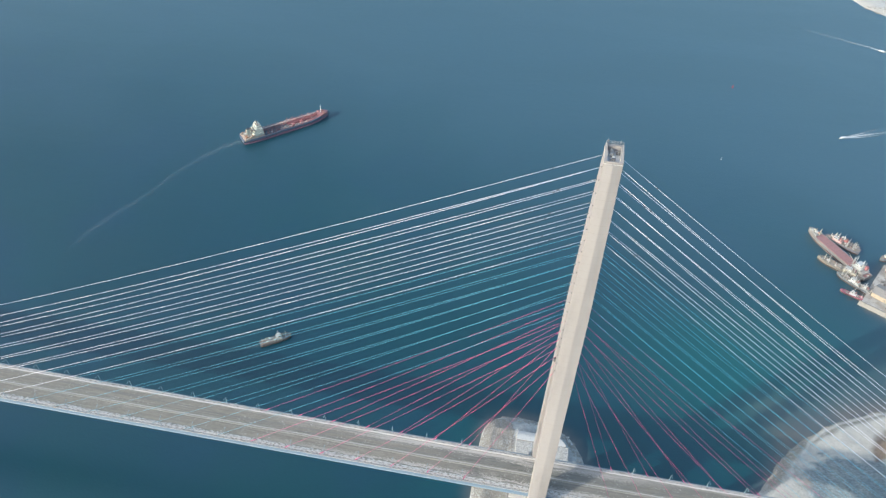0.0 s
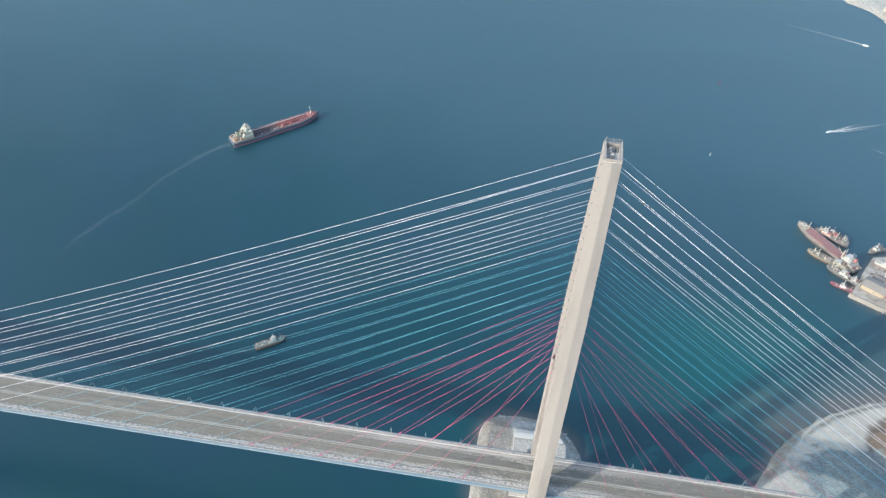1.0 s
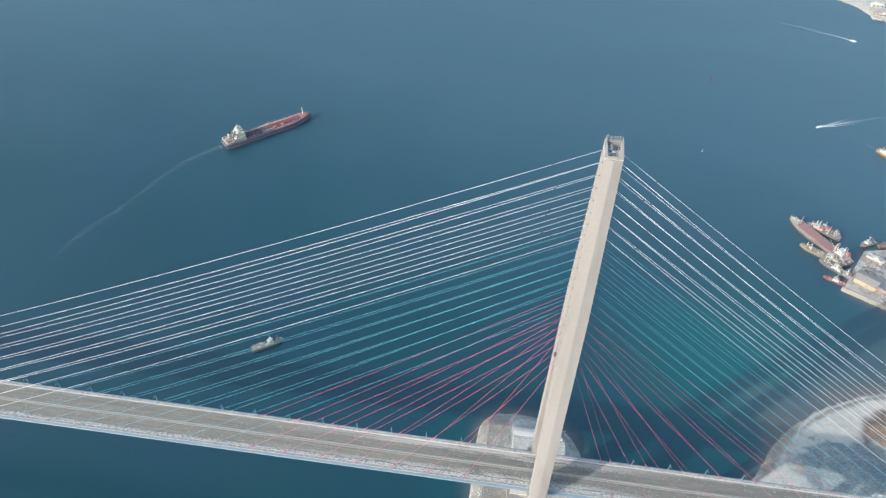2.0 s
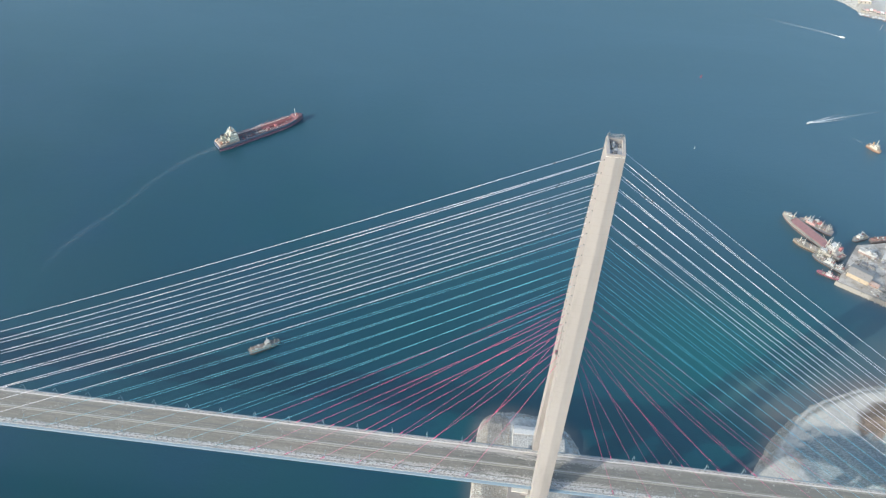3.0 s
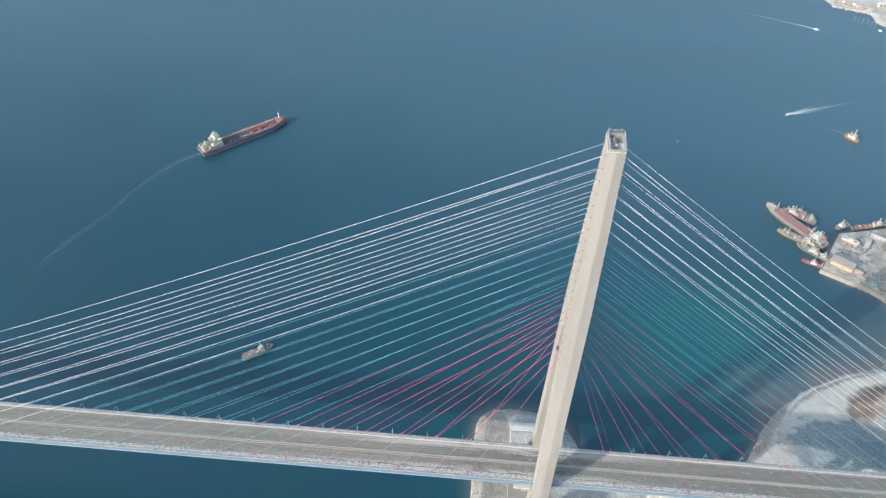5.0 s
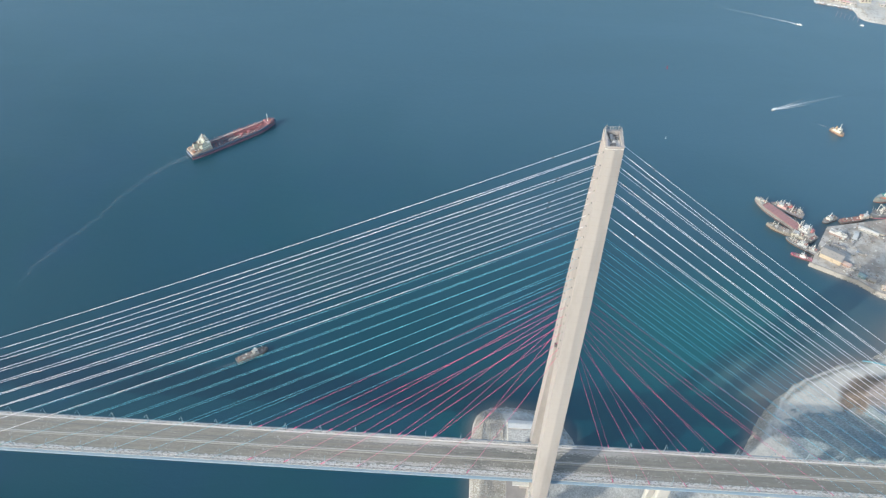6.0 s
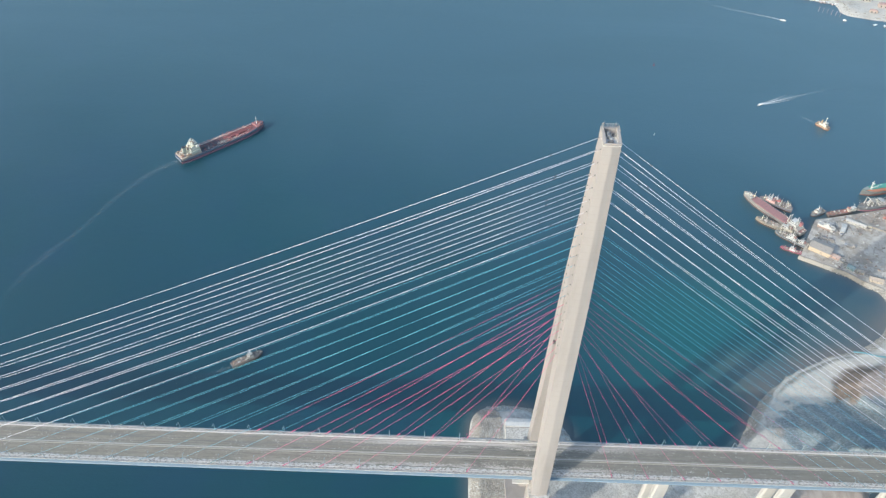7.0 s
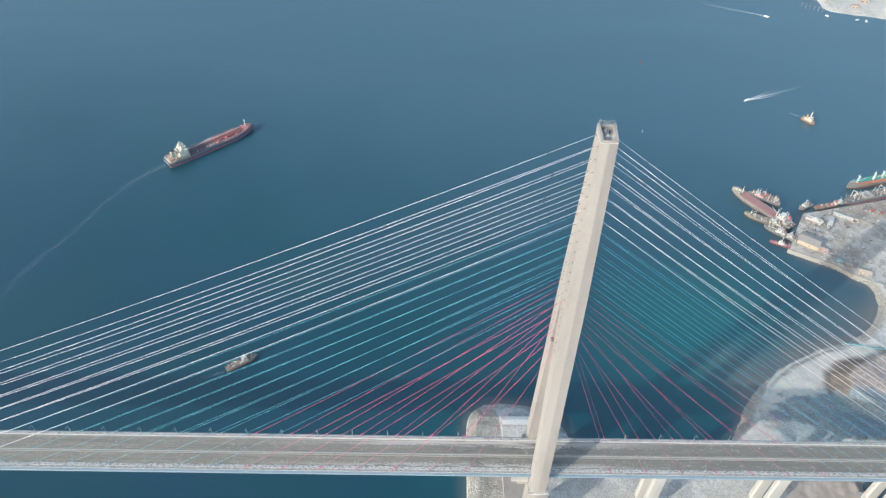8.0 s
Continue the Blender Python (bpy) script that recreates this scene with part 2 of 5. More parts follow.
def tube(bm, points, radius, sides=6, end=None):
    """A round bar along points; the radius goes over to end."""
    rings = []
    pts = [Vector(p) for p in points]
    end = radius if end is None else end
    for i, p in enumerate(pts):
        way = (pts[min(i + 1, len(pts) - 1)] - pts[max(i - 1, 0)]).normalized()
        u = way.cross(Vector((0, 0, 1)) if abs(way.z) < 0.95 else Vector((1, 0, 0))).normalized()
        v = way.cross(u)
        r = radius + (end - radius) * i / max(len(pts) - 1, 1)
        rings.append([bm.verts.new(p + r * (math.cos(a) * u + math.sin(a) * v)) for a in (2 * math.pi * k / sides for k in range(sides))])
    for a, b in zip(rings, rings[1:]):
        for k in range(sides):
            bm.faces.new((a[k], a[(k + 1) % sides], b[(k + 1) % sides], b[k]))
    bm.faces.new(rings[0][::-1])
    bm.faces.new(rings[-1])


def loft(bm, rings, caps=True):
    """Closed rings of equal length, joined one to the next."""
    rows = [[bm.verts.new(p) for p in ring] for ring in rings]
    n = len(rows[0])
    for a, b in zip(rows, rows[1:]):
        for k in range(n):
            bm.faces.new((a[k], a[(k + 1) % n], b[(k + 1) % n], b[k]))
    if caps:
        bm.faces.new(rows[0][::-1])
        bm.faces.new(rows[-1])


def part(name, bm, material, parent=None, label="", smooth=False, bevel=0.0):
    """Links a bmesh as one object under a thing or part."""
    bmesh.ops.recalc_face_normals(bm, faces=bm.faces)
    if bevel:
        bmesh.ops.bevel(bm, geom=list(bm.edges), offset=bevel, segments=1, affect="EDGES", clamp_overlap=True)
    mesh = bpy.data.meshes.new(name)
    bm.to_mesh(mesh)
    bm.free()
    mesh.materials.append(material)
    if smooth:
        mesh.shade_smooth()
    ob = new(name, mesh)
    ob.parent = parent
    if label:
        tagged(ob, label)
    return ob


def thing(name, label, category, group="", place=None, kind=""):
    ob = tagged(new(name), label, category, group, kind)
    if place is not None:
        ob.matrix_basis = place
    return ob


def sides_of(path):
    return list(zip(path, path[1:] + path[:1]))


def distance_inside(xs, ys, polygon):
    """Signed distance to a closed outline, positive inside, for arrays of places."""
    best = np.full(xs.shape, 1e9)
    inside = np.zeros(xs.shape, bool)
    for (ax, ay), (bx, by) in sides_of(polygon):
        dx, dy = bx - ax, by - ay
        u = np.clip(((xs - ax) * dx + (ys - ay) * dy) / (dx * dx + dy * dy), 0, 1)
        best = np.minimum(best, np.hypot(xs - ax - u * dx, ys - ay - u * dy))
        if ay != by:
            inside ^= ((ys < ay) != (ys < by)) & (xs < ax + (ys - ay) / (by - ay) * dx)
    return np.where(inside, best, -best)


def grid_mesh(name, x0, x1, y0, y1, step, height, attributes, material, keep=None):
    """A height field as one mesh, with float attributes by place."""
    gx, gy = np.meshgrid(np.arange(x0, x1 + step / 2, step), np.arange(y0, y1 + step / 2, step))
    z = height(gx, gy)
    rows, cols = gx.shape
    index = np.arange(rows * cols).reshape(rows, cols)
    quads = np.stack([index[:-1, :-1], index[:-1, 1:], index[1:, 1:], index[1:, :-1]], -1).reshape(-1, 4)
    if keep is not None:
        ok = keep(gx, gy, z).ravel()
        quads = quads[ok[quads].any(1)]
    mesh = bpy.data.meshes.new(name)
    mesh.from_pydata(np.stack([gx, gy, z], -1).reshape(-1, 3).tolist(), [], quads.tolist())
    for key, values in attributes.items():
        mesh.attributes.new(key, "FLOAT", "POINT").data.foreach_set("value", np.clip(values(gx, gy), 0, 1).ravel().astype(np.float32))
    mesh.materials.append(material)
    mesh.shade_smooth()
    return new(name, mesh)


LATTICE = np.random.default_rng(17).uniform(-1, 1, (256, 256))


def wobble(xs, ys, size, seed=0.0):
    """Smooth random noise for height fields in three octaves, about -1 to 1."""
    total = np.zeros(np.shape(xs))
    for octave, weight in ((1.0, 0.9), (2.03, 0.5), (4.1, 0.28)):
        u, v = xs / size * octave + seed * 37.1 + 900, ys / size * octave + seed * 11.7 + 900
        iu, iv = np.floor(u).astype(int), np.floor(v).astype(int)
        fu, fv = u - iu, v - iv
        fu, fv = fu * fu * (3 - 2 * fu), fv * fv * (3 - 2 * fv)
        a, b = LATTICE[iu % 256, iv % 256], LATTICE[(iu + 1) % 256, iv % 256]
        c, d = LATTICE[iu % 256, (iv + 1) % 256], LATTICE[(iu + 1) % 256, (iv + 1) % 256]
        total = total + weight * ((a + (b - a) * fu) * (1 - fv) + (c + (d - c) * fu) * fv)
    return total


# ---- water and land ----
COAST = [(40, 49), (62, 30), (110, 24), (158, 42), (176, 60), (187, 79), (199, 96), (215, 111), (231, 124), (247, 134), (278, 150), (307, 157), (330, 169),
         (350, 190), (358, 207), (362, 223), (358, 235), (347, 243), (334, 256), (316, 266), (296, 279), (316, 313), (330, 335),
         (351, 340), (385, 349), (435, 362), (620, 410), (900, 470), (900, -320), (60, -320), (-20, -120), (-43, -40), (-43, 60),
         (-40, 76), (-31, 84), (-12, 87), (11, 84), (27, 76), (37, 61)]


def rounded(path, passes=2):
    """A closed outline with its corners cut."""
    for _ in range(passes):
        path = [(a[0] + (b[0] - a[0]) * u, a[1] + (b[1] - a[1]) * u) for a, b in zip(path, path[1:] + path[:1]) for u in (0.25, 0.75)]
    return path


COAST = rounded(COAST)
POND = [(263, 26), (300, 30), (460, 28), (460, -200), (280, -200), (268, -60), (259, -8)]
TRACK = [(210, 96), (217, 108), (230, 121), (244, 131), (257, 138), (270, 144), (281, 148), (292, 151), (304, 151), (316, 150)]
FAR_COAST = [(500, 896), (522, 885), (545, 878), (552, 866), (549, 845), (560, 833), (582, 827), (640, 812), (760, 790), (1300, 700), (1900, 900), (1900, 1700), (900, 1700), (420, 1250), (428, 1010), (452, 958), (484, 930), (494, 908)]
QUAY = [(296, 279), (316, 313), (330, 335), (351, 340), (385, 349), (435, 362), (620, 410), (620, 250), (420, 205), (362, 236), (347, 245), (334, 258), (316, 267)]
SCRUB = [(209, 68), (212, 84), (224, 95), (242, 96), (262, 97), (300, 90), (655, 90), (655, 0), (300, 4), (236, 14), (222, 40)]


def soft(values, width):
    return np.clip(values / width + 0.5, 0, 1)


def near_line(xs, ys, line):
    """Distance to an open line."""
    best = np.full(xs.shape, 1e9)
    for (ax, ay), (bx, by) in zip(line, line[1:]):
        dx, dy = bx - ax, by - ay
        u = np.clip(((xs - ax) * dx + (ys - ay) * dy) / (dx * dx + dy * dy), 0, 1)
        best = np.minimum(best, np.hypot(xs - ax - u * dx, ys - ay - u * dy))
    return best


def sea_shallow(xs, ys):
    d = -distance_inside(xs, ys, COAST)
    bay = np.exp(-((xs - 325) / 62) ** 2 - ((ys - 195) / 50) ** 2) * 0.42 + np.exp(-((xs - 268) / 45) ** 2 - ((ys - 168) / 26) ** 2) * 0.25
    south = np.exp(-((xs - 208) / 58) ** 2 - ((ys - 126) / 36) ** 2) * 0.62
    pond = soft(distance_inside(xs, ys, POND), 6)
    return np.clip(np.exp(-np.maximum(d, 0) / 8) * 0.9 + bay + south, 0, 1) * (1 - pond) + 0.55 * pond


def sea_teal(xs, ys):
    return np.exp(-((xs - 190) / 130) ** 2 - ((ys - 170) / 100) ** 2) + 0.5 * np.exp(-((xs + 60) / 40) ** 2 - ((ys - 40) / 60) ** 2)


def sea_haze(xs, ys):
    """Paler, bluer water out in the strait: distance haze put into the colour."""
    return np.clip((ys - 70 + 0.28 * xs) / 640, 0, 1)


sea = grid_mesh("water", -1000, 1000, -400, 1200, 8, lambda x, y: x * 0, {"shallow": sea_shallow, "teal": sea_teal, "silt_haze": sea_haze}, WATER)
tagged(sea, "calm blue-green winter sea with faint ripples", "sea", kind="structure")
bm = bmesh.new()
outer = [(-24000, -24000), (24000, -24000), (24000, 24000), (-24000, 24000)]
inner = [(-1000, -400), (1000, -400), (1000, 1200), (-1000, 1200)]
vo = [bm.verts.new((*p, 0)) for p in outer]
vi = [bm.verts.new((*p, 0)) for p in inner]
for k in range(4):
    bm.faces.new((vo[k], vo[(k + 1) % 4], vi[(k + 1) % 4], vi[k]))
tagged(part("water_far", bm, WATER), "open sea running out to the horizon", "sea", kind="structure")


PLATEAU = [(267, 96), (273, 116), (289, 130), (320, 140), (370, 150), (655, 170), (655, 40), (330, 36), (300, 48), (284, 66), (272, 84)]


def land_height(xs, ys):
    d = distance_inside(xs, ys, COAST)
    d = np.minimum(d + np.where(xs > 150, wobble(xs, ys, 7, 8) * 1.1, 0), -distance_inside(xs, ys, POND))
    quay = soft(distance_inside(xs, ys, QUAY), 4)
    rise = distance_inside(xs, ys, PLATEAU)
    hill = np.clip((rise + 3) / 15, 0, 1)
    hill = hill * hill * (3 - 2 * hill) * 13 + np.clip(rise * 0.07, 0, 9)
    flank = np.clip((xs - 222) / 60, 0, 1) * np.clip((ys - 28) / 24, 0, 1) * np.clip((104 - ys) / 20, 0, 1) * 9 * np.clip(1 - rise / 15, 0, 1)
    ridge = np.clip(np.minimum((ys - 20) / 22, (88 - ys) / 46), 0, 1) * 25 * soft(xs - 238, 34) * np.clip(1 - (rise - 4) / 30, 0, 1)
    flank = np.maximum(flank, ridge)
    slope = np.clip((d + 1) * 0.6, -4, 5.0) + np.clip(d * 0.04, 0, 3)
    rough = wobble(xs, ys, 11, 1) * 0.5 + wobble(xs, ys, 4.3, 2) * 0.3
    scrub = soft(distance_inside(xs, ys, SCRUB), 8)
    z = slope + rough * np.clip(d / 5, 0, 1) + hill + flank + soft(rise, 8) * (wobble(xs, ys, 9, 5) * 0.9 + wobble(xs, ys, 4.1, 3) * 0.7)
    z = z + scrub * (wobble(xs, ys, 7, 7) * 0.9 + wobble(xs, ys, 3.1, 3) * 0.2)
    flat = np.where(d > 4, 2.6, np.clip(d - 2.5, -4, 2))
    return z * (1 - quay) + flat * quay


land = grid_mesh("ground", -60, 660, -330, 480, 2.0, land_height, {
    "earth": lambda x, y: np.maximum(soft(8.0 - np.abs(distance_inside(x, y, PLATEAU) - 3.5) + wobble(x, y, 9) * 3, 4) * soft(y - 80, 10) * soft(306 - x, 16), 0.7 * soft(10 - np.hypot(x - 219, (y - 66) / 1.2) + wobble(x, y, 6, 3) * 5, 7)),
    "gravel": lambda x, y: soft(distance_inside(x, y, [(8, 46), (60, 32), (150, 30), (196, 30), (190, -120), (8, -120)]) + wobble(x, y, 8, 2) * 3, 5),
    "mud": lambda x, y: soft(distance_inside(x, y, [(196, 28), (262, 28), (262, -90), (190, -90)]) + wobble(x, y, 9, 5) * 4, 5),
    "beach": lambda x, y: soft(6.0 - distance_inside(x, y, COAST) + wobble(x, y, 6, 9) * 1.5, 3) * soft(x - 165, 6) * soft(y - 62, 10),
    "track": lambda x, y: 0.8 * soft(1.3 - near_line(x, y, TRACK) + wobble(x, y, 5, 3) * 0.4, 1.2),
    "plateau": lambda x, y: soft(distance_inside(x, y, PLATEAU) - 1 + wobble(x, y, 7, 4) * 2, 5) * soft(y - 78, 14),
    "scrub": lambda x, y: soft(distance_inside(x, y, SCRUB) + wobble(x, y, 5, 2) * 6, 5),
    "clean": lambda x, y: np.maximum(soft(distance_inside(x, y, [(196, 74), (222, 110), (252, 132), (282, 146), (330, 160), (318, 141), (284, 131), (268, 118), (262, 98), (240, 88), (212, 84)]) + wobble(x, y, 9, 6) * 2, 5), soft(distance_inside(x, y, [(172, 40), (178, 58), (190, 70), (204, 66), (210, 50), (204, 28)]) + wobble(x, y, 5, 6) * 2, 5)),
}, LAND, keep=lambda x, y, z: z > -2.5)
tagged(land, "snow-dusted rough shore with frozen mud and stones", "ground", kind="structure")
far_land = grid_mesh("ground_far_shore", 400, 1900, 680, 1700, 12, lambda x, y: np.clip(distance_inside(x, y, FAR_COAST) * 0.3, -3, 3) + wobble(x, y, 40, 1) * 0.6, {
    "earth": lambda x, y: 0.2 * soft(wobble(x, y, 60, 3) - 0.2, 0.3), "scrub": lambda x, y: x * 0, "clean": lambda x, y: soft(wobble(x, y, 45, 4) + 0.3, 0.6), "track": lambda x, y: 0.4 * soft(wobble(x, y, 30, 6) + 0.45, 0.5)}, LAND, keep=lambda x, y, z: z > -2.5)
tagged(far_land, "snow-covered far shore across the strait", "ground", kind="structure")

# ---- bridge ----
MID, STAYS, EDGE = -1.3, -0.6, 14.6
TOP, CAP, FOOT = 333.0, 332.8, 61.0
bridge = thing("cable_stayed_bridge", "long cable-stayed road bridge with white, blue and red stays", "bridge")


def long_bar(bm, y0, y1, z0, z1, x0=-640.0, x1=640.0):
    box(bm, x0, x1, MID + y0, MID + y1, z0, z1)


bm = bmesh.new()
ring = [(-EDGE - 0.4, 70.6), (-EDGE, 71.2), (-13.2, 71.6), (13.2, 71.6), (EDGE, 71.2), (EDGE + 0.4, 70.6), (9.0, 68.2), (-9.0, 68.2)]
loft(bm, [[(x, MID + y, z) for y, z in ring] for x in (-640.0, 640.0)])
deck = part("deck", bm, BLUE_STEEL, bridge, "pale blue steel box girder deck with slanted edges")
for name, y0, y1, z1, mat, label in (
        ("carriageway", -11.3, -0.7, 71.75, ROAD, "greyish asphalt carriageway with frost streaks"), ("carriageway", 0.7, 11.3, 71.75, ROAD, "greyish asphalt carriageway with frost streaks"),
        ("median", -0.7, 0.7, 71.85, VERGE, "snowy strip between the carriageways"),
        ("walkway", -13.2, -11.3, 71.95, VERGE, "snow-crusted service walkway"), ("walkway", 11.3, 13.2, 71.95, VERGE, "snow-crusted service walkway")):
    bm = bmesh.new()
    long_bar(bm, y0, y1, 71.58, z1)
    part(name, bm, mat, deck, label)


def leg_ring(z, side):
    """Six-cornered section of one pylon leg at the height z."""
    half = 3.9 + min(TOP - z, 93.0) * 0.0145
    out = 5.6 + (TOP - z) * 0.060
    inn = max(0.0, (240.0 - z) / 178.0 * 13.0)
    ring = [(-half, inn), (half, inn), (half, out - 0.55), (0.3, out), (-0.3, out), (-half, out - 0.55)]
    return [(x, STAYS + side * y, z) for x, y in ring]


pylon = thing("pylon", "", "")
pylon.parent = bridge
for side in (-1, 1):
    bm = bmesh.new()
    loft(bm, [leg_ring(z, side) for z in (CAP, 240.0, FOOT)])
    part("leg", bm, CONCRETE, pylon)
    bm = bmesh.new()
    loft(bm, [[(x * 1.35, STAYS + side * (16.8 + (abs(y - STAYS) - 16.8) * 1.3), z) for x, y, _ in leg_ring(FOOT, side)] for z in (FOOT, 3.0)])
    part("lower_leg", bm, CONCRETE, pylon)
bm = bmesh.new()
box(bm, -5, 5, MID - 12, MID + 12, 60.0, 67.5)
part("cross_beam", bm, CONCRETE, pylon)


def stay(i, way, side):
    colour, word = ((CABLE_RED, "red"), (CABLE_BLUE, "blue"), (CABLE_WHITE, "white"))[i // 7]
    x = 48 + 24 * i if i < 7 else 192 + (23.6 if way < 0 else 12) * (i - 6)
    x *= 1.0 if way > 0 else 1.0131 if side < 0 else 1.0081
    z = 193.5 + 6.82 * i
    k = 20 - i
    lift = (0.12 + 0.031 * k + 0.00405 * k * k if side < 0 else 1.083 + 0.1386 * k + 0.00115 * k * k) if way < 0 else (0.0 if side < 0 else 0.3 + 0.06 * k)
    a = Vector((way * x, STAYS + side * 12.6, 72.1))
    b = Vector((way * (3.9 + min(TOP - z, 93.0) * 0.0145), STAYS + side * (3.5 + (330 - z) * 0.03), z + lift))
    run = (a - b).length
    pts = [a.lerp(b, u) - Vector((0, 0, 4 * u * (1 - u) * run * run * 1.69e-5)) for u in (k / 10 for k in range(11))]
    bm = bmesh.new()
    tube(bm, pts, (0.082, 0.074, 0.108)[i // 7], 5)
    cable = part("stay_cable", bm, colour, bridge, word + " sheathed stay cable", smooth=True)
    bm = bmesh.new()
    tube(bm, [a - (b - a).normalized() * 0.4, a + (b - a).normalized() * 4.2], 0.27, 7)
    part("deck_anchor", bm, ANCHOR_BLUE if word == "blue" else colour, cable, "thick " + word + " anchor tube at the deck")
    bm = bmesh.new()
    tube(bm, [b + (b - a).normalized() * 2.0, b - (b - a).normalized() * 1.5], 0.15, 7)
    part("pylon_anchor", bm, SLEEVE, cable, "pale steel guide pipe where the cable leaves the pylon")
    bm = bmesh.new()
    tube(bm, [b + (b - a).normalized() * 0.5, b - (b - a).normalized() * 0.3], 0.30, 8)
    part("recess_ring", bm, DARK, cable, "dark collar round the cable's recess")
    if i > 13 and i % 2 == (0 if side > 0 else 1):
        u = (17.0 + 2.0 * (i % 3)) / run
        low, high = (a.lerp(b, 1 - u - q) - Vector((0, 0, 4 * (1 - u - q) * (u + q) * run * run * 1.69e-5)) for q in (0.0, 1.1 / run))
        bm = bmesh.new()
        tube(bm, [low, high], 0.24, 7)
        part("damper", bm, DARK, cable, "dark damper collar on the cable")


for i in range(21):
    for way in (-1, 1):
        for side in (-1, 1):
            stay(i, way, side)

# ---- bridge details ----
SNOW = painted("packed_snow", (0.66, 0.635, 0.605), (0.50, 0.48, 0.455), 0.5, 0.8)
STEEL_DARK = painted("dark_weathered_steel", (0.12, 0.12, 0.125), (0.22, 0.19, 0.17), 0.6, 0.6)


def crown():
    """Open head of the pylon: sloping side walls, back wall, low front sill, machinery and railings."""
    top = part("head_floor", slab(-3.9, 3.9, -5.2, 5.4, CAP, CAP + 0.25), SNOW, pylon, "snowy floor inside the pylon head")
    for s in (-1, 1):
        bm = bmesh.new()
        xs = sorted((s * 3.9, s * 2.7))
        solid(bm, [(xs[0], STAYS - 5.0), (xs[1], STAYS - 5.0), (xs[1], STAYS + 0.8), (xs[1], STAYS + 5.6), (xs[0], STAYS + 5.6), (xs[0], STAYS + 0.8)], CAP + 0.2, [CAP + 1.3, CAP + 1.3, CAP + 2.7, CAP + 2.9, CAP + 2.9, CAP + 2.7])
        part("head_wall", bm, CONCRETE, pylon)
    part("head_wall", slab(-2.7, 2.7, 4.3, 5.6, CAP + 0.2, CAP + 2.7), CONCRETE, pylon)
    part("head_sill", slab(-2.7, 2.7, -5.2, -4.6, CAP + 0.2, CAP + 1.4), CONCRETE, pylon)
    rng = random.Random(4)
    for k in range(11):
        x, y = rng.uniform(-2.1, 2.0), rng.uniform(-3.6, 3.4)
        w, d, h = rng.uniform(0.3, 0.8), rng.uniform(0.3, 0.9), rng.uniform(0.5, 1.7)
        bm = bmesh.new()
        box(bm, x - w, x + w, STAYS + y - d, STAYS + y + d, CAP + 0.25, CAP + 0.25 + h)
        part("machine_case", bm, (STEEL_DARK, GALVANISED, SNOW)[k % 3], pylon, "", bevel=0.06)
    for x, y in ((-1.6, 1.0), (0.2, 2.6), (1.7, 0.4)):
        bm = bmesh.new()
        tube(bm, [(x, STAYS + y, CAP + 0.2), (x, STAYS + y, CAP + 2.7), (x + 0.9, STAYS + y, CAP + 3.1)], 0.14)
        part("davit", bm, GALVANISED, pylon)
    bm = bmesh.new()
    for a, b in (((-3.5, 0.8), (-3.5, 5.3)), ((-3.5, 5.3), (3.5, 5.3)), ((3.5, 5.3), (3.5, 0.8))):
        n = 6
        for k in range(n + 1):
            x, y = a[0] + (b[0] - a[0]) * k / n, STAYS + a[1] + (b[1] - a[1]) * k / n
            tube(bm, [(x, y, CAP + 2.7), (x, y, CAP + 4.3)], 0.09, 4)
        for h in (3.6, 4.3):
            tube(bm, [(a[0], STAYS + a[1], CAP + h), (b[0], STAYS + b[1], CAP + h)], 0.09, 4)
    part("head_railing", bm, GALVANISED, pylon)
    for x, y, h in ((-2.9, 4.9, 6.0), (2.2, 4.9, 5.7)):
        bm = bmesh.new()
        tube(bm, [(x, STAYS + y, CAP + 2.7), (x, STAYS + y, CAP + h)], 0.12, 5, 0.05)
        box(bm, x - 0.35, x + 0.35, STAYS + y - 0.3, STAYS + y + 0.3, CAP + h - 1.6, CAP + h - 1.0)
        part("beacon_mast", bm, GALVANISED, pylon)


def slab(x0, x1, y0, y1, z0, z1):
    """A box in a bmesh of its own, across the bridge's middle line."""
    bm = bmesh.new()
    box(bm, x0, x1, STAYS + y0, STAYS + y1, z0, z1)
    return bm


crown()
part("hatch_platform", slab(-6.4, -5.0, -1.0, 0.6, 195.4, 197.2), STEEL_DARK, pylon, "small dark maintenance platform")
# work platform beside the near leg and snow on the shoulders of both lower legs
part("side_platform", slab(-17.5, -6.4, -14.6, -12.0, 62.6, 63.4), SNOW, pylon, "snow-covered concrete ledge under the deck edge")
for side in (-1, 1):
    bm = bmesh.new()
    loft(bm, [[(x * k, STAYS + side * (16.8 + (abs(y - STAYS) - 16.8) * (k - 0.04)), z) for x, y, _ in leg_ring(FOOT, side)] for k, z in ((1.33, FOOT + 0.01), (1.30, FOOT + 0.35))])
    part("shoulder_snow", bm, VERGE, pylon, "crusted snow on the ledge")

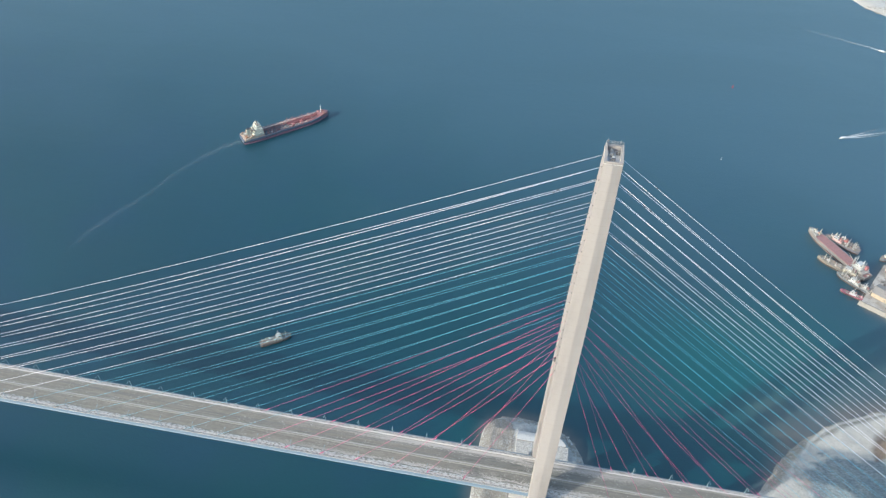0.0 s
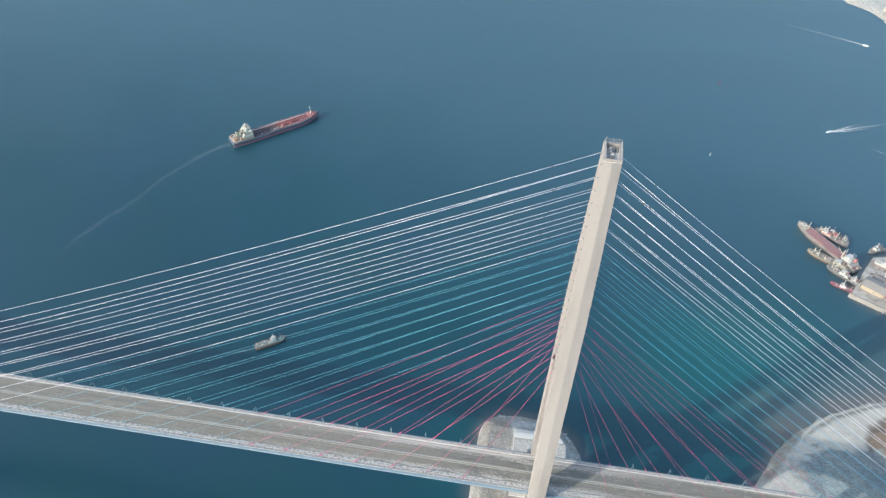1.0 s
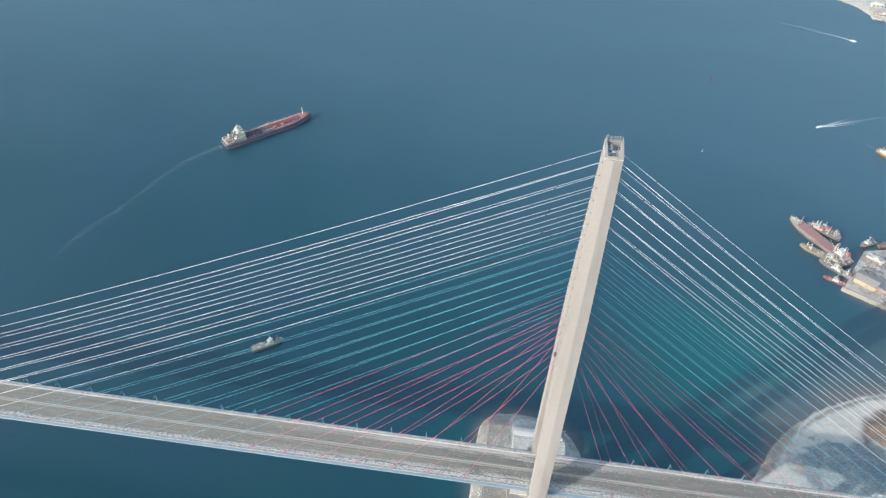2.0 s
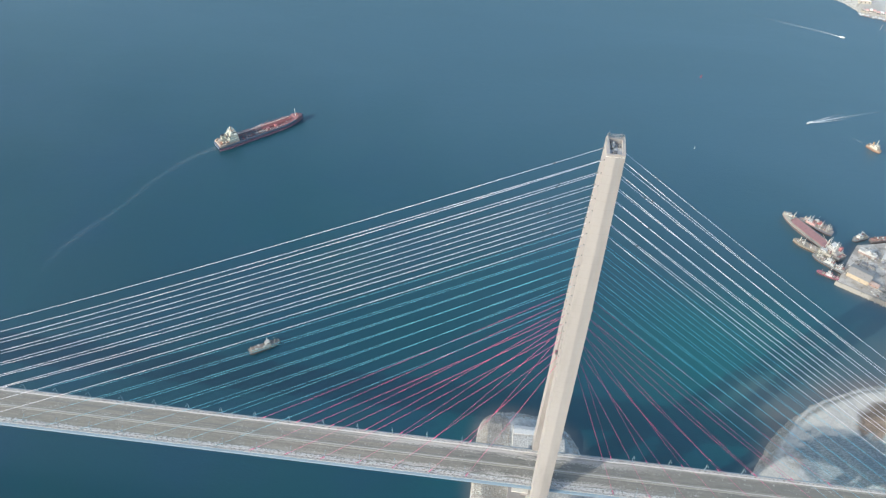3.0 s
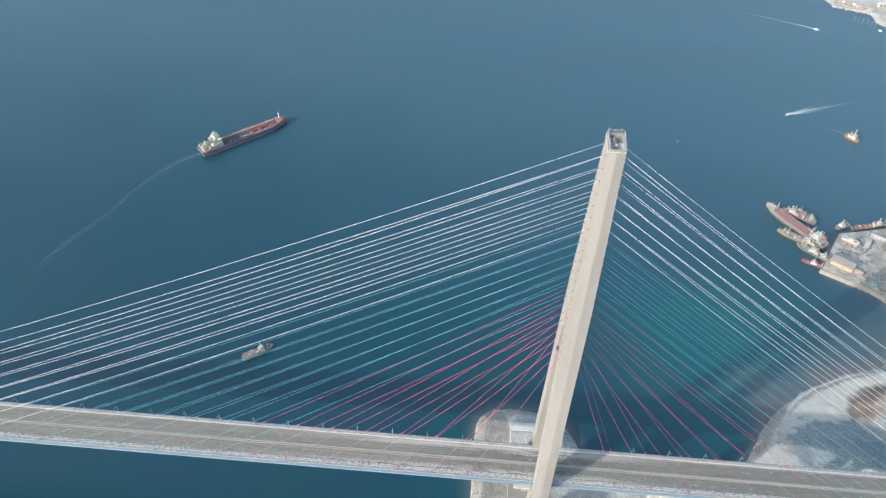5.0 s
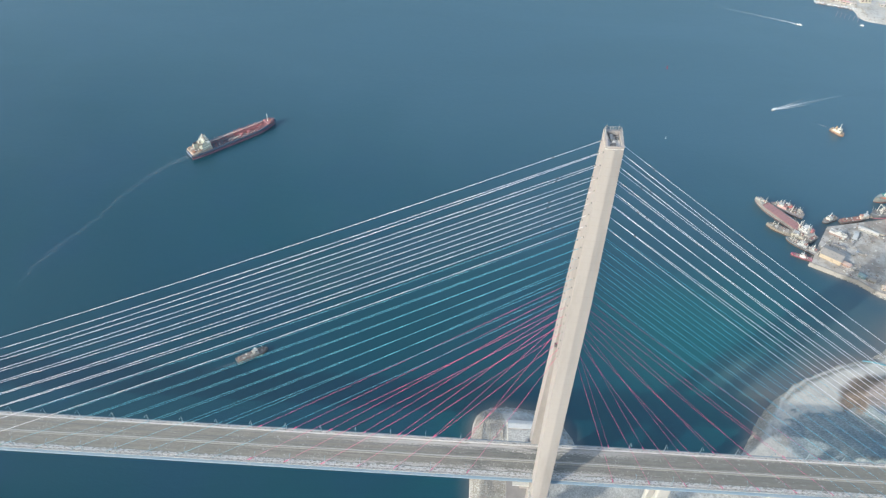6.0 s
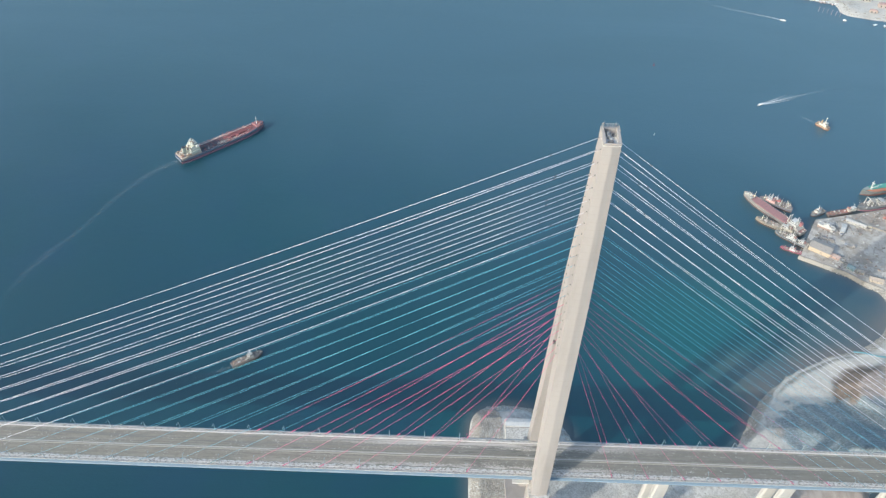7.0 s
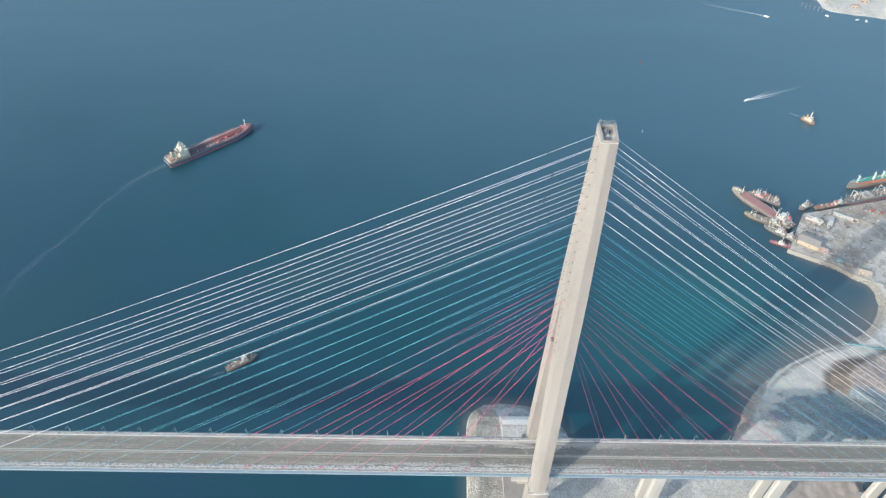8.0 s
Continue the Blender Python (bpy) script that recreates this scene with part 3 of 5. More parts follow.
# barriers, parapets and markings along the deck
for y, w in ((-11.4, 0.2), (11.25, 0.75)):
    bm = bmesh.new()
    long_bar(bm, y - w * 0.5, y + w * 0.5, 72.1, 72.32)
    for k in range(-158, 159):
        box(bm, k * 4.0 - 0.1, k * 4.0 + 0.1, MID + y - w * 0.4, MID + y + w * 0.4, 71.7, 72.0)
    part("barrier", bm, RAIL_PAINT, deck, "dirty pale steel crash barrier")
bm = bmesh.new()
for k in range(-266, 267):
    box(bm, k * 2.4 - 1.16, k * 2.4 + 1.16, MID - 0.35, MID + 0.35, 71.8, 72.02)
tagged(part("median_barrier", bm, PALE_RAIL, deck, "row of pale snow-capped barrier blocks"), kind="stuff")
for s in (-1, 1):
    bm = bmesh.new()
    for h in (72.35, 72.75, 73.15):
        long_bar(bm, s * 13.1 - 0.06, s * 13.1 + 0.06, h - 0.05, h + 0.05)
    for k in range(-158, 159):
        box(bm, k * 4.0 - 0.07, k * 4.0 + 0.07, MID + s * 13.1 - 0.07, MID + s * 13.1 + 0.07, 71.9, 73.15)
    part("parapet", bm, GALVANISED, deck, "thin steel parapet railing")
    for y in (1.3, 10.4):
        bm = bmesh.new()
        long_bar(bm, s * y - 0.12, s * y + 0.12, 71.75, 71.756)
        part("edge_line", bm, MARKING, deck, "worn white edge line")


bm = bmesh.new()
box(bm, 0.0, 4.0, -0.14, 0.14, 71.752, 71.762)
dash = part("lane_dash", bm, MARKING, deck)
dash.location = (16.0, MID - 5.9, 0)
for k in range(1, 104):
    other = new("lane_dash", dash.data)
    other.parent = deck
    other.location = (16.0 + 12.0 * (k // 2), MID + (5.9 if k % 2 else -5.9), 0)


def snow_bank(label, outer, inner, jitter, seed, height=0.16):
    """A ploughed strip of crusted snow with a ragged inner edge, along the whole deck."""
    rnd = random.Random(seed)
    bm = bmesh.new()
    last = None
    for k in range(-300, 301):
        x = k * 2.0
        near_pylon = math.exp(-((x + 40) / 110) ** 2)
        edge = inner + math.copysign(1, inner - outer) * (noise.noise((x * 0.09, seed, 0)) * jitter + rnd.uniform(-0.18, 0.18) * jitter + near_pylon * jitter * 0.6)
        row = [bm.verts.new((x, MID + outer, 71.97)), bm.verts.new((x, MID + outer + (edge - outer) * 0.4, 71.97 + height * rnd.uniform(0.6, 1.3))),
               bm.verts.new((x, MID + outer + (edge - outer) * 0.75, 71.97 + height * rnd.uniform(0.2, 0.8))), bm.verts.new((x, MID + edge, 71.77))]
        if last:
            for a in range(3):
                bm.faces.new((last[a], last[a + 1], row[a + 1], row[a]))
        last = row
    tagged(part("snow_bank", bm, BANK, deck, label), kind="stuff")


snow_bank("ploughed crusty snow along the near kerb", -13.1, -9.0, 1.2, 3, 0.14)
snow_bank("ploughed snow along the far kerb", 12.6, 11.1, 0.5, 5, 0.12)
snow_bank("thin dirty snow along the middle barrier", -0.3, -1.2, 0.5, 7, 0.08)
snow_bank("thin dirty snow along the middle barrier", 0.3, 1.2, 0.5, 9, 0.08)
LAMP_PAINT = painted("pale_lamp_paint", (0.25, 0.33, 0.36), (0.20, 0.26, 0.28), 0.5)


def street_lamp():
    """Tall tapered lamp post with an arm over the road; its arm points to +y."""
    ob = thing("street_lamp", "pale grey street lamp at the snowy deck edge", "street lamp", "lamps along the bridge")
    bm = bmesh.new()
    tube(bm, [(0, 0, 0), (0, 0, 4), (0, 0, 8.0)], 0.20, 6, 0.12)
    part("post", bm, LAMP_PAINT, ob)
    bm = bmesh.new()
    tube(bm, [(0, 0, 7.9), (0, 0.5, 8.5), (0, 1.3, 8.8), (0, 2.0, 8.9)], 0.10, 5)
    part("arm", bm, LAMP_PAINT, ob)
    bm = bmesh.new()
    box(bm, -0.22, 0.22, 1.7, 2.9, 8.75, 9.0)
    part("lamp_head", bm, LAMP_PAINT, ob, bevel=0.05)
    bm = bmesh.new()
    box(bm, -0.35, 0.35, -0.35, 0.35, 0.0, 0.35)
    part("base_plate", bm, CONCRETE, ob)
    return ob


first_lamp = street_lamp()
lamp_places = [(-51.0 - 24 * k) for k in range(24)] + [61.5 + 24 * k for k in range(20)]
for n, x in enumerate(lamp_places):
    for s in (-1, 1):
        shift = 0.0 if x > 0 else (1.5 + 0.8 * n if s < 0 else -2.5)
        m = pose(x + shift, MID + s * 12.9, 71.95, 0, 0, 0 if s < 0 else 180)
        if n == 0 and s < 0:
            first_lamp.matrix_basis = m
        else:
            copy_thing(first_lamp, m)


PIER_CONCRETE = make_concrete("white_concrete", (0.42, 0.412, 0.405), (0.36, 0.353, 0.346))


def pier(x):
    ob = thing("bridge_pier", "pale concrete twin-column pier under the approach deck", "pier", "piers under the approach deck", pose(x, MID, 0))
    for y in (-6.5, 6.5):
        bm = bmesh.new()
        ring = [(-4.6, -1.2), (-3.6, -2.4), (3.6, -2.4), (4.6, -1.2), (4.6, 1.2), (3.6, 2.4), (-3.6, 2.4), (-4.6, 1.2)]
        loft(bm, [[(a, y + b, z) for a, b in ring] for z in (3.0, 68.3)])
        part("column", bm, PIER_CONCRETE, ob)
        bm = bmesh.new()
        box(bm, -7.5, 7.5, y - 5.5, y + 5.5, 0.5, 5.2)
        part("footing", bm, CONCRETE, ob, bevel=0.25)
    return ob


for x in (86.0, 172.0, 258.0, 344.0, 430.0, 516.0, 602.0):
    pier(x)

# ---- islet and shore stones ----
def make_stone():
    n = Nodes("riprap_stone")
    r = n.island()
    base = n.mix(r, (0.29, 0.268, 0.24), (0.39, 0.365, 0.33))
    snow = n.ramp(n.math("ADD", n.noise(0.9, 4), n.math("MULTIPLY", r, 0.3)), 0.80, 0.95)
    n.set(Base_Color=n.mix(snow, base, (0.66, 0.66, 0.67)), Roughness=0.9)
    return n.bump(n.noise(2.5, 4), 0.4, 0.2).mat


STONE_MAT = make_stone()
PHI = (1 + 5 ** 0.5) / 2
ICO = np.array([(a, b, c) for a, b, c in [(-1, PHI, 0), (1, PHI, 0), (-1, -PHI, 0), (1, -PHI, 0), (0, -1, PHI), (0, 1, PHI), (0, -1, -PHI), (0, 1, -PHI), (PHI, 0, -1), (PHI, 0, 1), (-PHI, 0, -1), (-PHI, 0, 1)]]) / 1.9
ICO_FACES = [(a, b, c) for a in range(12) for b in range(a + 1, 12) for c in range(b + 1, 12)
             if max(np.linalg.norm(ICO[a] - ICO[b]), np.linalg.norm(ICO[b] - ICO[c]), np.linalg.norm(ICO[a] - ICO[c])) < 1.2]


def rubble(name, label, places, sizes, seed):
    """Many broken stones in one mesh."""
    rng = np.random.default_rng(seed)
    verts, faces = [], []
    for (x, y, z), size in zip(places, sizes):
        q = ICO * rng.uniform(0.75, 1.25, (12, 1)) * size * rng.uniform(0.7, 1.3, 3)
        a = rng.uniform(0, 6.3)
        turn = np.array([(math.cos(a), -math.sin(a), 0), (math.sin(a), math.cos(a), 0), (0, 0, 0.5)])
        base = len(verts)
        verts += (q @ turn.T + (x, y, z)).tolist()
        faces += [(a + base, b + base, c + base) for a, b, c in ICO_FACES]
    mesh = bpy.data.meshes.new(name)
    mesh.from_pydata(verts, [], faces)
    bm = bmesh.new()
    bm.from_mesh(mesh)
    bmesh.ops.recalc_face_normals(bm, faces=bm.faces)
    bm.to_mesh(mesh)
    bm.free()
    mesh.materials.append(STONE_MAT)
    return tagged(new(name, mesh), label, "stones", kind="stuff")


def scatter(polygon, count, inside, seed):
    """Places in the band of a land outline whose signed distance lies within inside."""
    rng = np.random.default_rng(seed)
    xs, ys = zip(*polygon)
    gx, gy = rng.uniform(min(xs) - 5, max(xs) + 5, count), rng.uniform(min(ys) - 5, max(ys) + 5, count)
    d = distance_inside(gx, gy, polygon)
    ok = (d > inside[0]) & (d < inside[1])
    gx, gy = gx[ok], gy[ok]
    return np.stack([gx, gy, land_height(gx, gy)], -1)


rng = np.random.default_rng(3)
ISLET_STRIP = [(-43, -60), (-17, -60), (-17, 72), (-22, 80), (-33, 83), (-40, 76), (-43, 60)]
p = scatter(ISLET_STRIP, 15000, (0, 60), 5)
rubble("riprap", "pale broken armour stones piled along the islet", p + (0, 0, 0.2), rng.uniform(0.25, 0.58, len(p)), 6)
ISLET_RIM = [(-31, 85), (-12, 88), (11, 85), (27, 77), (38, 61), (41, 49), (34, 47), (31, 58), (22, 71), (8, 79), (-12, 81), (-28, 79)]
p = scatter(ISLET_RIM, 1500, (0, 60), 7)
rubble("riprap", "wet dark armour stones round the islet's rim", p + (0, 0, 0.1), rng.uniform(0.5, 1.3, len(p)), 8)
SHORE = [(170, 54), (187, 82), (211, 113), (246, 138), (278, 153), (307, 160), (330, 171), (350, 192), (361, 222), (368, 220), (357, 188), (334, 164), (308, 154), (279, 147), (250, 132), (218, 108), (194, 77), (180, 56)]
p = scatter(SHORE, 30000, (0, 60), 9)
rubble("riprap", "snow-dusted stones along the curved shore bank", p + (0, 0, 0.1), rng.uniform(0.2, 0.5, len(p)), 10)
EDGE_STRIP = [(293, 278), (316, 263), (333, 253), (346, 240), (358, 232), (366, 240), (350, 250), (338, 260), (318, 270), (298, 284)]
p = scatter(EDGE_STRIP, 7000, (0, 60), 11)
p[:, 2] = np.clip(p[:, 2], 0.2, 3.4)
rubble("riprap", "tumbled pale stones along the quay's broken edge", p, rng.uniform(0.35, 1.0, len(p)), 12)
HEAPS = [(196, 66), (212, 80), (250, 84), (300, 88), (400, 85), (400, 30), (270, 34), (222, 46)]
p = scatter(HEAPS, 1500, (0, 60), 13)
rubble("spoil_heaps", "dark frozen clods and stones under thin snow", p - (0, 0, 0.25), rng.uniform(0.25, 0.6, len(p)), 14)
UNDER = [(110, 22), (150, 20), (165, -20), (120, -40), (100, -20)]
p = scatter(UNDER, 1500, (0, 60), 15)
rubble("ice_rubble", "grey lumps of frozen snow on the ground", p - (0, 0, 0.25), rng.uniform(0.3, 0.8, len(p)), 16)

g = np.random.default_rng(17)
gx, gy = g.uniform(440, 760, 9000), g.uniform(770, 960, 9000)
d = distance_inside(gx, gy, FAR_COAST)
ok = (d > -1) & (d < 30) & (g.uniform(0, 1, 9000) < np.exp(-d / 12))
q = np.stack([gx[ok], gy[ok], np.clip(d[ok] * 0.3, 0, 3)], -1)
rubble("riprap", "brownish rocks along the far snowy shore", q, g.uniform(0.5, 1.6, len(q)), 18)

bm = bmesh.new()
solid(bm, [(-15, 62), (24, 62), (24, 64), (18, 70), (-15, 70)], 1.0, 9.4)
block = tagged(part("concrete_block", bm, CONCRETE, None, bevel=0.2), "large pale concrete foundation block on the islet", "foundation")
bm = bmesh.new()
solid(bm, [(-14.8, 62.1), (23.7, 62.1), (23.7, 63.9), (17.9, 69.8), (-14.8, 69.8)], 9.4, 9.6)
part("snow_cover", bm, SNOW, block, "clean snow lying on top", bevel=0.15)
bm = bmesh.new()
solid(bm, [(-15, 50), (26, 50), (26, 61.9), (-15, 61.9)], 1.0, 9.0)
tagged(part("concrete_terrace", bm, make_crust(), None, bevel=0.2), "lower snow-crusted concrete terrace in front of the block", "foundation")
bm = bmesh.new()
solid(bm, [(-17, -45), (9, -45), (9, 49.6), (-17, 49.6)], 0.5, 9.0)
tagged(part("pile_cap", bm, CONCRETE, None, bevel=0.3), "grey concrete pile cap under the pylon", "foundation")


# ---- ships ----
def ring_at(x, half, low, high, flare=1.0):
    return [(x, half * flare, high), (x, half, (low + high) / 2), (x, half * 0.82, low), (x, -half * 0.82, low), (x, -half, (low + high) / 2), (x, -half * flare, high)]


def hull_shape(bm, length, beam, low, high, sheer=1.0, inset=0.0, bulwark=0.0):
    """A ship's hull between two levels, bow to +x, with a rising bow."""
    rings = []
    for u in (0.0, 0.04, 0.12, 0.3, 0.55, 0.75, 0.86, 0.93, 0.975, 1.0):
        wide = min(1.0, 0.80 + u * 1.7) if u < 0.5 else max(0.03, 1 - max(0.0, (u - 0.7) / 0.3) ** 2.2)
        x = (u - 0.5) * length
        top = high + sheer * max(0.0, (u - 0.72) / 0.28) ** 1.6 + sheer * 0.35 * max(0.0, (0.15 - u) / 0.15)
        rings.append(ring_at(x, max(0.05, beam / 2 * wide - inset), low, top + bulwark, 1.0 + 0.1 * max(0, u - 0.8)))
    loft(bm, rings)


PAINTS = {}


def paint(colour, rough=0.5):
    key = tuple(round(c, 3) for c in colour)
    if key not in PAINTS:
        PAINTS[key] = painted("weathered_paint", key, tuple(c * 0.55 + 0.05 for c in key), 0.35, rough)
    return PAINTS[key]


WHITE, RUST = (0.74, 0.74, 0.73), (0.28, 0.12, 0.09)
GLASS_DARK = painted("dark_window_glass", (0.10, 0.11, 0.12), rough=0.1)


def tier(ob, name, x0, x1, w, z0, z1, colour, label=""):
    """One storey of a ship's house; a wheelhouse has a band of dark windows."""
    bm = bmesh.new()
    box(bm, x0, x1, -w, w, z0, z1)
    house = part(name, bm, paint(colour), ob, label, bevel=0.12)
    if name == "wheelhouse":
        bm = bmesh.new()
        h0, h1 = z0 + (z1 - z0) * 0.5, z0 + (z1 - z0) * 0.8
        box(bm, x0 + (x1 - x0) * 0.35, x1 + 0.06, -w - 0.06, w + 0.06, h0, h1)
        part("window_band", bm, GLASS_DARK, house, "band of dark wheelhouse windows")
    return house


def mast(ob, x, z0, z1, colour, r=0.28, y=0.0, yard=1.6):
    bm = bmesh.new()
    tube(bm, [(x, y, z0), (x, y, z1)], r, 6, r * 0.5)
    if yard:
        tube(bm, [(x, y - yard, z0 + (z1 - z0) * 0.72), (x, y + yard, z0 + (z1 - z0) * 0.72)], r * 0.6, 5)
    part("mast", bm, paint(colour), ob)


def railing(ob, pts, colour=WHITE):
    bm = bmesh.new()
    for a, b in zip(pts, pts[1:]):
        va, vb = Vector(a), Vector(b)
        tube(bm, [va + Vector((0, 0, 1.0)), vb + Vector((0, 0, 1.0))], 0.06, 4)
        n = max(1, int((vb - va).length / 2.5))
        for k in range(n + 1):
            q = va.lerp(vb, k / n)
            tube(bm, [q, q + Vector((0, 0, 1.0))], 0.05, 4)
    part("railing", bm, paint(colour), ob)


def clutter(ob, x0, x1, w, z, count, seed, colours):
    """Small boxes, drums and poles on a ship's deck."""
    rnd = random.Random(seed)
    for k in range(count):
        x, y = rnd.uniform(x0, x1), rnd.uniform(-w, w)
        a, b, h = rnd.uniform(0.3, 0.9), rnd.uniform(0.3, 0.8), rnd.uniform(0.5, 1.9)
        bm = bmesh.new()
        if k % 4 == 3:
            tube(bm, [(x, y, z), (x + rnd.uniform(-0.8, 0.8), y + rnd.uniform(-0.8, 0.8), z + rnd.uniform(2.5, 6.0))], 0.16, 5, 0.1)
            part("pole", bm, paint(rnd.choice(colours)), ob)
        else:
            box(bm, x - a, x + a, y - b, y + b, z, z + h)
            part("deck_box", bm, paint(rnd.choice(colours)), ob, bevel=0.06)


DULL_MIX = [(0.50, 0.48, 0.44), (0.19, 0.18, 0.17), (0.30, 0.19, 0.17), (0.27, 0.26, 0.24), (0.62, 0.60, 0.57)]
PALE_MIX = [(0.58, 0.56, 0.52), (0.30, 0.27, 0.25), (0.40, 0.22, 0.19), (0.46, 0.42, 0.36)]


def derrick(ob, x, y, z, h, reach, colour, lean=(1, 0)):
    bm = bmesh.new()
    tube(bm, [(x, y, z), (x, y, z + h)], 0.35, 6, 0.25)
    part("crane_post", bm, paint(colour), ob)
    bm = bmesh.new()
    tube(bm, [(x, y, z + h * 0.35), (x + lean[0] * reach, y + lean[1] * reach, z + h * 0.95)], 0.22, 5, 0.12)
    part("crane_boom", bm, paint(colour), ob)


def gallows(ob, x, half, z0, z1, colour):
    """Two posts with cross beams and braces, as on a trawler's deck."""
    bm = bmesh.new()
    for s in (-1, 1):
        tube(bm, [(x, s * half, z0), (x, s * half * 0.75, z1)], 0.26, 5, 0.18)
    for u in (0.55, 0.8, 1.0):
        w = half * (1 - 0.25 * u)
        tube(bm, [(x, -w, z0 + (z1 - z0) * u), (x, w, z0 + (z1 - z0) * u)], 0.2, 5)
    tube(bm, [(x, -half * 0.86, z0 + (z1 - z0) * 0.55), (x, half * 0.75, z1)], 0.12, 4)
    part("gallows", bm, paint(colour), ob, "pale braced deck gantry")


def ship(name, label, category, ends, beam, free, hull, deck_colour, boot=(0.30, 0.06, 0.06), sheer=1.5, group="", boot_top=0.95):
    """A vessel between the places of its stern and bow on the water."""
    (ax, ay), (bx, by) = ends
    length = math.hypot(bx - ax, by - ay)
    ob = thing(name, label, category, group, pose((ax + bx) / 2, (ay + by) / 2, 0, 0, 0, math.degrees(math.atan2(by - ay, bx - ax))))
    bm = bmesh.new()
    hull_shape(bm, length, beam, boot_top - 0.05, free, sheer)
    body = part("hull", bm, paint(hull, 0.4), ob)
    bm = bmesh.new()
    hull_shape(bm, length * 0.985, beam * 0.985, -1.2, boot_top, 0.0)
    part("boot_topping", bm, paint(boot), ob, "red lower hull paint")
    bm = bmesh.new()
    hull_shape(bm, length * 0.975, beam, free - 0.3, free + 0.06, sheer, 0.35)
    part("main_deck", bm, paint(deck_colour, 0.7), ob)
    for s in (-1, 1):
        bm = bmesh.new()
        pts = []
        for u in (0.0, 0.12, 0.3, 0.55, 0.75, 0.86, 0.93, 0.975):
            wide = min(1.0, 0.80 + u * 1.7) if u < 0.5 else max(0.03, 1 - max(0.0, (u - 0.7) / 0.3) ** 2.2)
            top = free + sheer * max(0.0, (u - 0.72) / 0.28) ** 1.6 + sheer * 0.35 * max(0.0, (0.15 - u) / 0.15)
            pts.append(((u - 0.5) * length, s * (beam / 2 * wide - 0.12), top + 0.55))
        tube(bm, pts, 0.3, 4)
        part("bulwark", bm, paint(hull, 0.4), ob)
    return ob, length


def tanker():
    # hull and boot colours are paled, with distance haze mixed into the paint
    ob, L = ship("tanker", "dark blue product tanker with red deck and white aft house", "ship", ((-377.5, 401.7), (-294.5, 478.7)), 18.4, 6.2, (0.14, 0.175, 0.24), (0.30, 0.145, 0.15), (0.29, 0.165, 0.215), 3.0, "", 3.3)
    ob.matrix_basis = Matrix.Translation((0, 0, -1.5)) @ ob.matrix_basis
    a = -L / 2
    bm = bmesh.new()
    box(bm, a + 1.5, a + 26, -8.4, 8.4, 6.2, 8.8)
    part("poop", bm, paint((0.46, 0.37, 0.31)), ob, bevel=0.2)
    pale = (0.54, 0.55, 0.49)
    bm = bmesh.new()
    solid(bm, [(a + 26.2, -8.3), (4.0, -8.3), (-1.0, 0.5), (6.0, 8.3), (a + 26.2, 8.3)], 6.1, 6.42)
    part("aft_deck_plating", bm, paint((0.145, 0.16, 0.19), 0.7), ob, "dark blue-grey plating over the after tanks")
    tier(ob, "deckhouse", a + 13, a + 25.5, 7.8, 8.8, 11.6, pale)
    tier(ob, "deckhouse", a + 15, a + 25.5, 6.8, 11.6, 14.4, pale)
    tier(ob, "deckhouse", a + 17, a + 25, 6.0, 14.4, 17.0, pale)
    tier(ob, "wheelhouse", a + 18.5, a + 24.5, 5.4, 17.0, 19.6, pale)
    bm = bmesh.new()
    box(bm, a + 21, a + 24.3, -9.4, 9.4, 16.8, 17.8)
    part("bridge_wing", bm, paint((0.56, 0.56, 0.52)), ob, bevel=0.1)
    for z, x0, x1, w in ((8.8, a + 12.6, a + 25.8, 8.2), (11.6, a + 13.4, a + 15.0, 7.4), (14.4, a + 15.4, a + 17, 6.4), (17.0, a + 17.2, a + 24, 5.8)):
        railing(ob, [(x1, -w, z), (x0, -w, z), (x0, w, z), (x1, w, z)], (0.5, 0.5, 0.47))
    dim = [(0.24, 0.23, 0.20), (0.40, 0.38, 0.34), (0.34, 0.22, 0.18)]
    clutter(ob, a + 13.2, a + 15.0, 6.8, 11.6, 10, 51, dim)
    clutter(ob, a + 15.2, a + 17.0, 5.8, 14.4, 8, 52, dim)
    clutter(ob, a + 18.8, a + 24.0, 4.8, 19.6, 12, 53, dim)
    clutter(ob, a + 2.5, a + 12.5, 7.6, 8.8, 22, 54, [(0.46, 0.32, 0.25), (0.24, 0.20, 0.18), (0.50, 0.46, 0.40)])
    clutter(ob, a + 28, 2, 7.8, 6.4, 60, 55, [(0.16, 0.18, 0.22), (0.44, 0.42, 0.42), (0.10, 0.11, 0.14), (0.40, 0.20, 0.20)])
    clutter(ob, -2, L / 2 - 16, 7.8, 6.2, 36, 56, [(0.46, 0.26, 0.27), (0.56, 0.44, 0.44), (0.34, 0.15, 0.16), (0.20, 0.16, 0.17)])
    bm = bmesh.new()
    loft(bm, [[(a + 9.5 + dx, dy, z) for dx, dy in ((-2.0, -1.5), (1.9, -1.7), (1.9, 1.7), (-2.0, 1.5))] for z in (8.8, 17.0)])
    part("funnel", bm, paint((0.45, 0.47, 0.41)), ob, "pale funnel with a dark top")
    bm = bmesh.new()
    box(bm, a + 7.6, a + 11.3, -1.5, 1.5, 17.0, 17.7)
    part("funnel_top", bm, paint((0.05, 0.05, 0.06)), ob)
    mast(ob, a + 20.0, 19.6, 26.5, (0.56, 0.56, 0.52), 0.3)
    rnd = random.Random(21)
